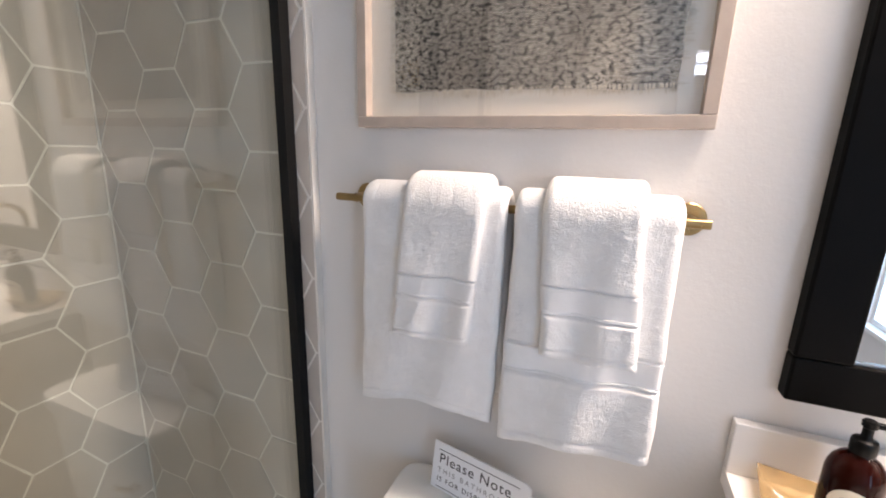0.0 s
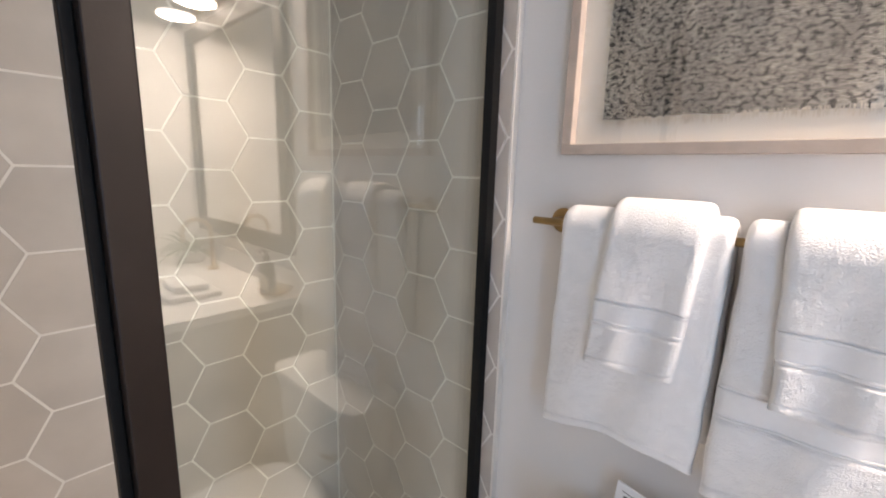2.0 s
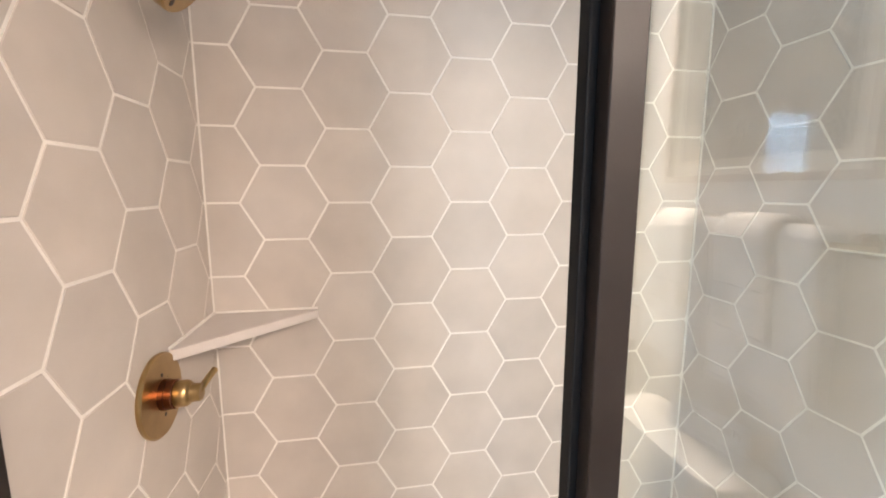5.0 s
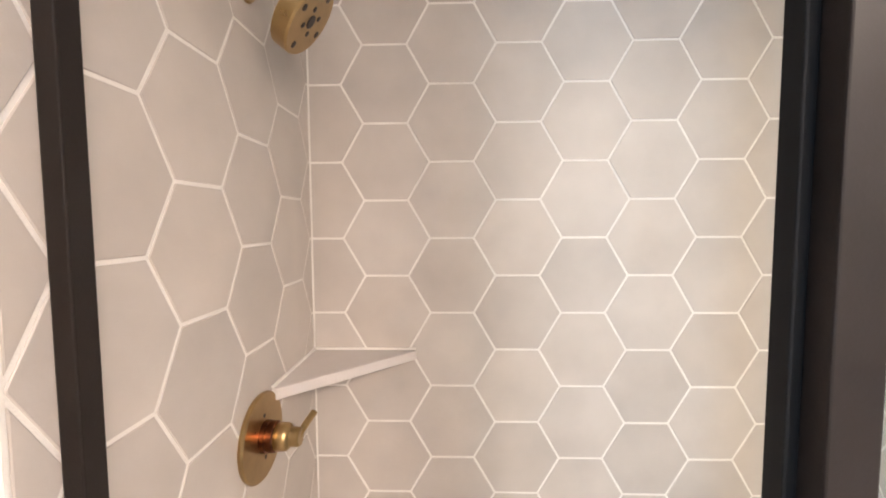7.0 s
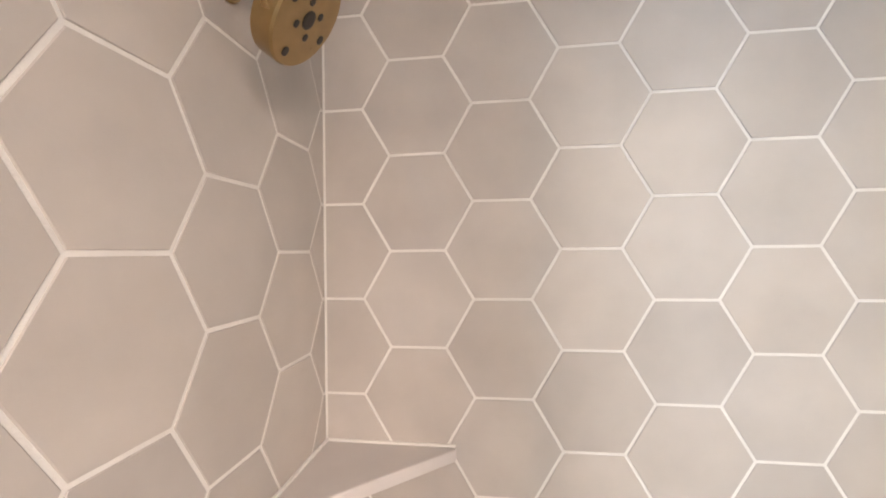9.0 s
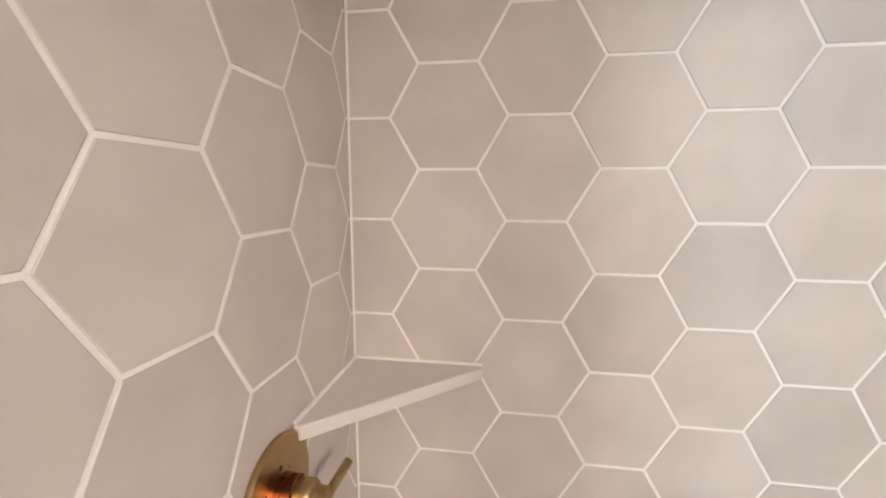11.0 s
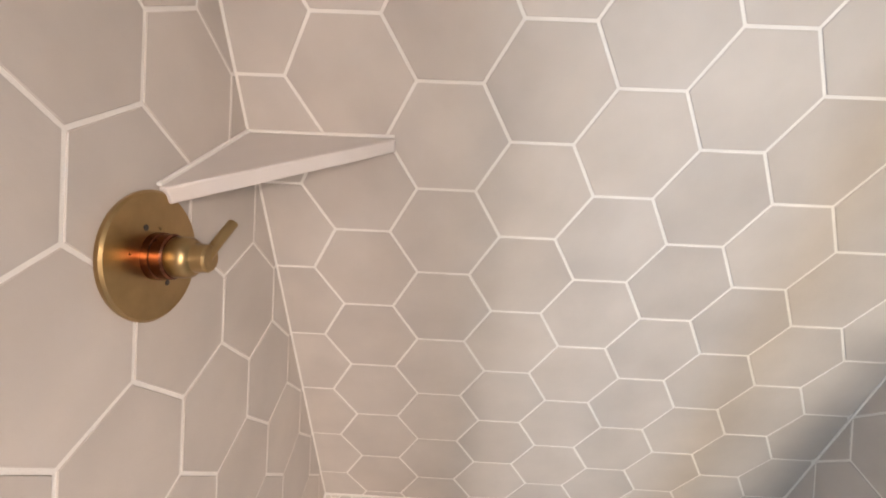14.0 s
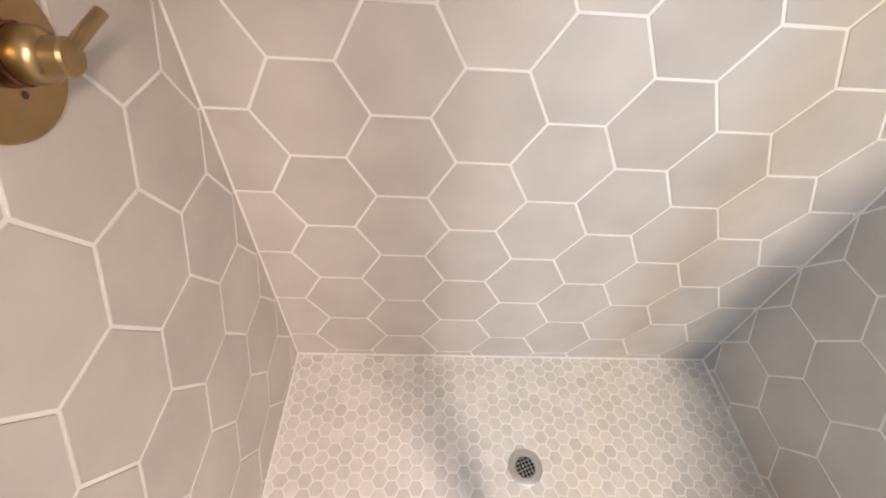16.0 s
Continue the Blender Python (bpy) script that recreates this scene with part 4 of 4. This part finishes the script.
# tile axes: u along the wall, v up, w out of it
ON_WEST = Matrix(((0, 0, 1, 0), (1, 0, 0, 0), (0, 1, 0, 0), (0, 0, 0, 1)))
ON_NORTH = Matrix(((-1, 0, 0, 0), (0, 0, -1, NORTH), (0, 1, 0, 0), (0, 0, 0, 1)))
ON_SOUTH = Matrix(((1, 0, 0, 0), (0, 0, 1, 0), (0, 1, 0, 0), (0, 0, 0, 1)))
EDGE_EVEN = SHELF_Z + ROW / 2       # an edge of the columns that line up with the west wall's first
lay(wall_west, ON_WEST, 0.0, NORTH, PAN, 2.30, 0.02465, EDGE_EVEN, seed=1)
lay(wall_shower_north, ON_NORTH, -TILE_END, 0.0, PAN, 2.30, -0.565, EDGE_EVEN, seed=2)
lay(wall_shower_south, ON_SOUTH, 0.0, TILE_END, PAN, 2.30, 0.267, EDGE_EVEN, seed=3)

# mosaic of the shower floor: u along y, v from the back wall outwards; the stretch along the back wall as single pieces
M_SIDE, M_ROW, M_CUT = 0.0210, 0.03637, 0.27


def mosaic():
    rnd = random.Random(9)
    shared = None
    verts, faces = [], []
    for cu, cv, poly, whole in hexagons(0.0, NORTH, 0.0, 0.598, M_SIDE, M_ROW, 0.0017, -0.0055, 0.0):
        cen = (cu, cv) if whole else (sum(p[0] for p in poly) / len(poly), sum(p[1] for p in poly) / len(poly))
        if math.hypot(cen[0] - 0.67, cen[1] - 0.326) < 0.030:
            continue
        local = inset([(p[0] - cen[0], p[1] - cen[1]) for p in poly], 0.0018)
        if not local or area(local) < 1e-5 or area(local) > area(poly):
            continue
        me = shared if whole and shared else slab_mesh("mosaic_tile", [(b, a) for a, b in local[::-1]], 0.0, 0.004, 0.0006, MOSAIC)
        if me is None:
            continue
        if whole:
            shared = me
        if cv < M_CUT:
            ob = new("mosaic_tile", me)
            ob.parent = shower_floor
            ob.matrix_local = pose(cen[1], cen[0], PAN + rnd.uniform(-0.0003, 0.0), rnd.uniform(-0.25, 0.25), rnd.uniform(-0.25, 0.25), 0)
        else:
            k = len(verts)
            verts += [(v.co.x + cen[1], v.co.y + cen[0], v.co.z + PAN) for v in me.vertices]
            faces += [tuple(k + i for i in f.vertices) for f in me.polygons]
    me = bpy.data.meshes.new("mosaic_rest")
    me.from_pydata(verts, [], faces)
    me.materials.append(MOSAIC_REST)
    ob = new("mosaic_rest", me)
    ob.parent = shower_floor
    tagged(ob, kind="stuff")


mosaic()
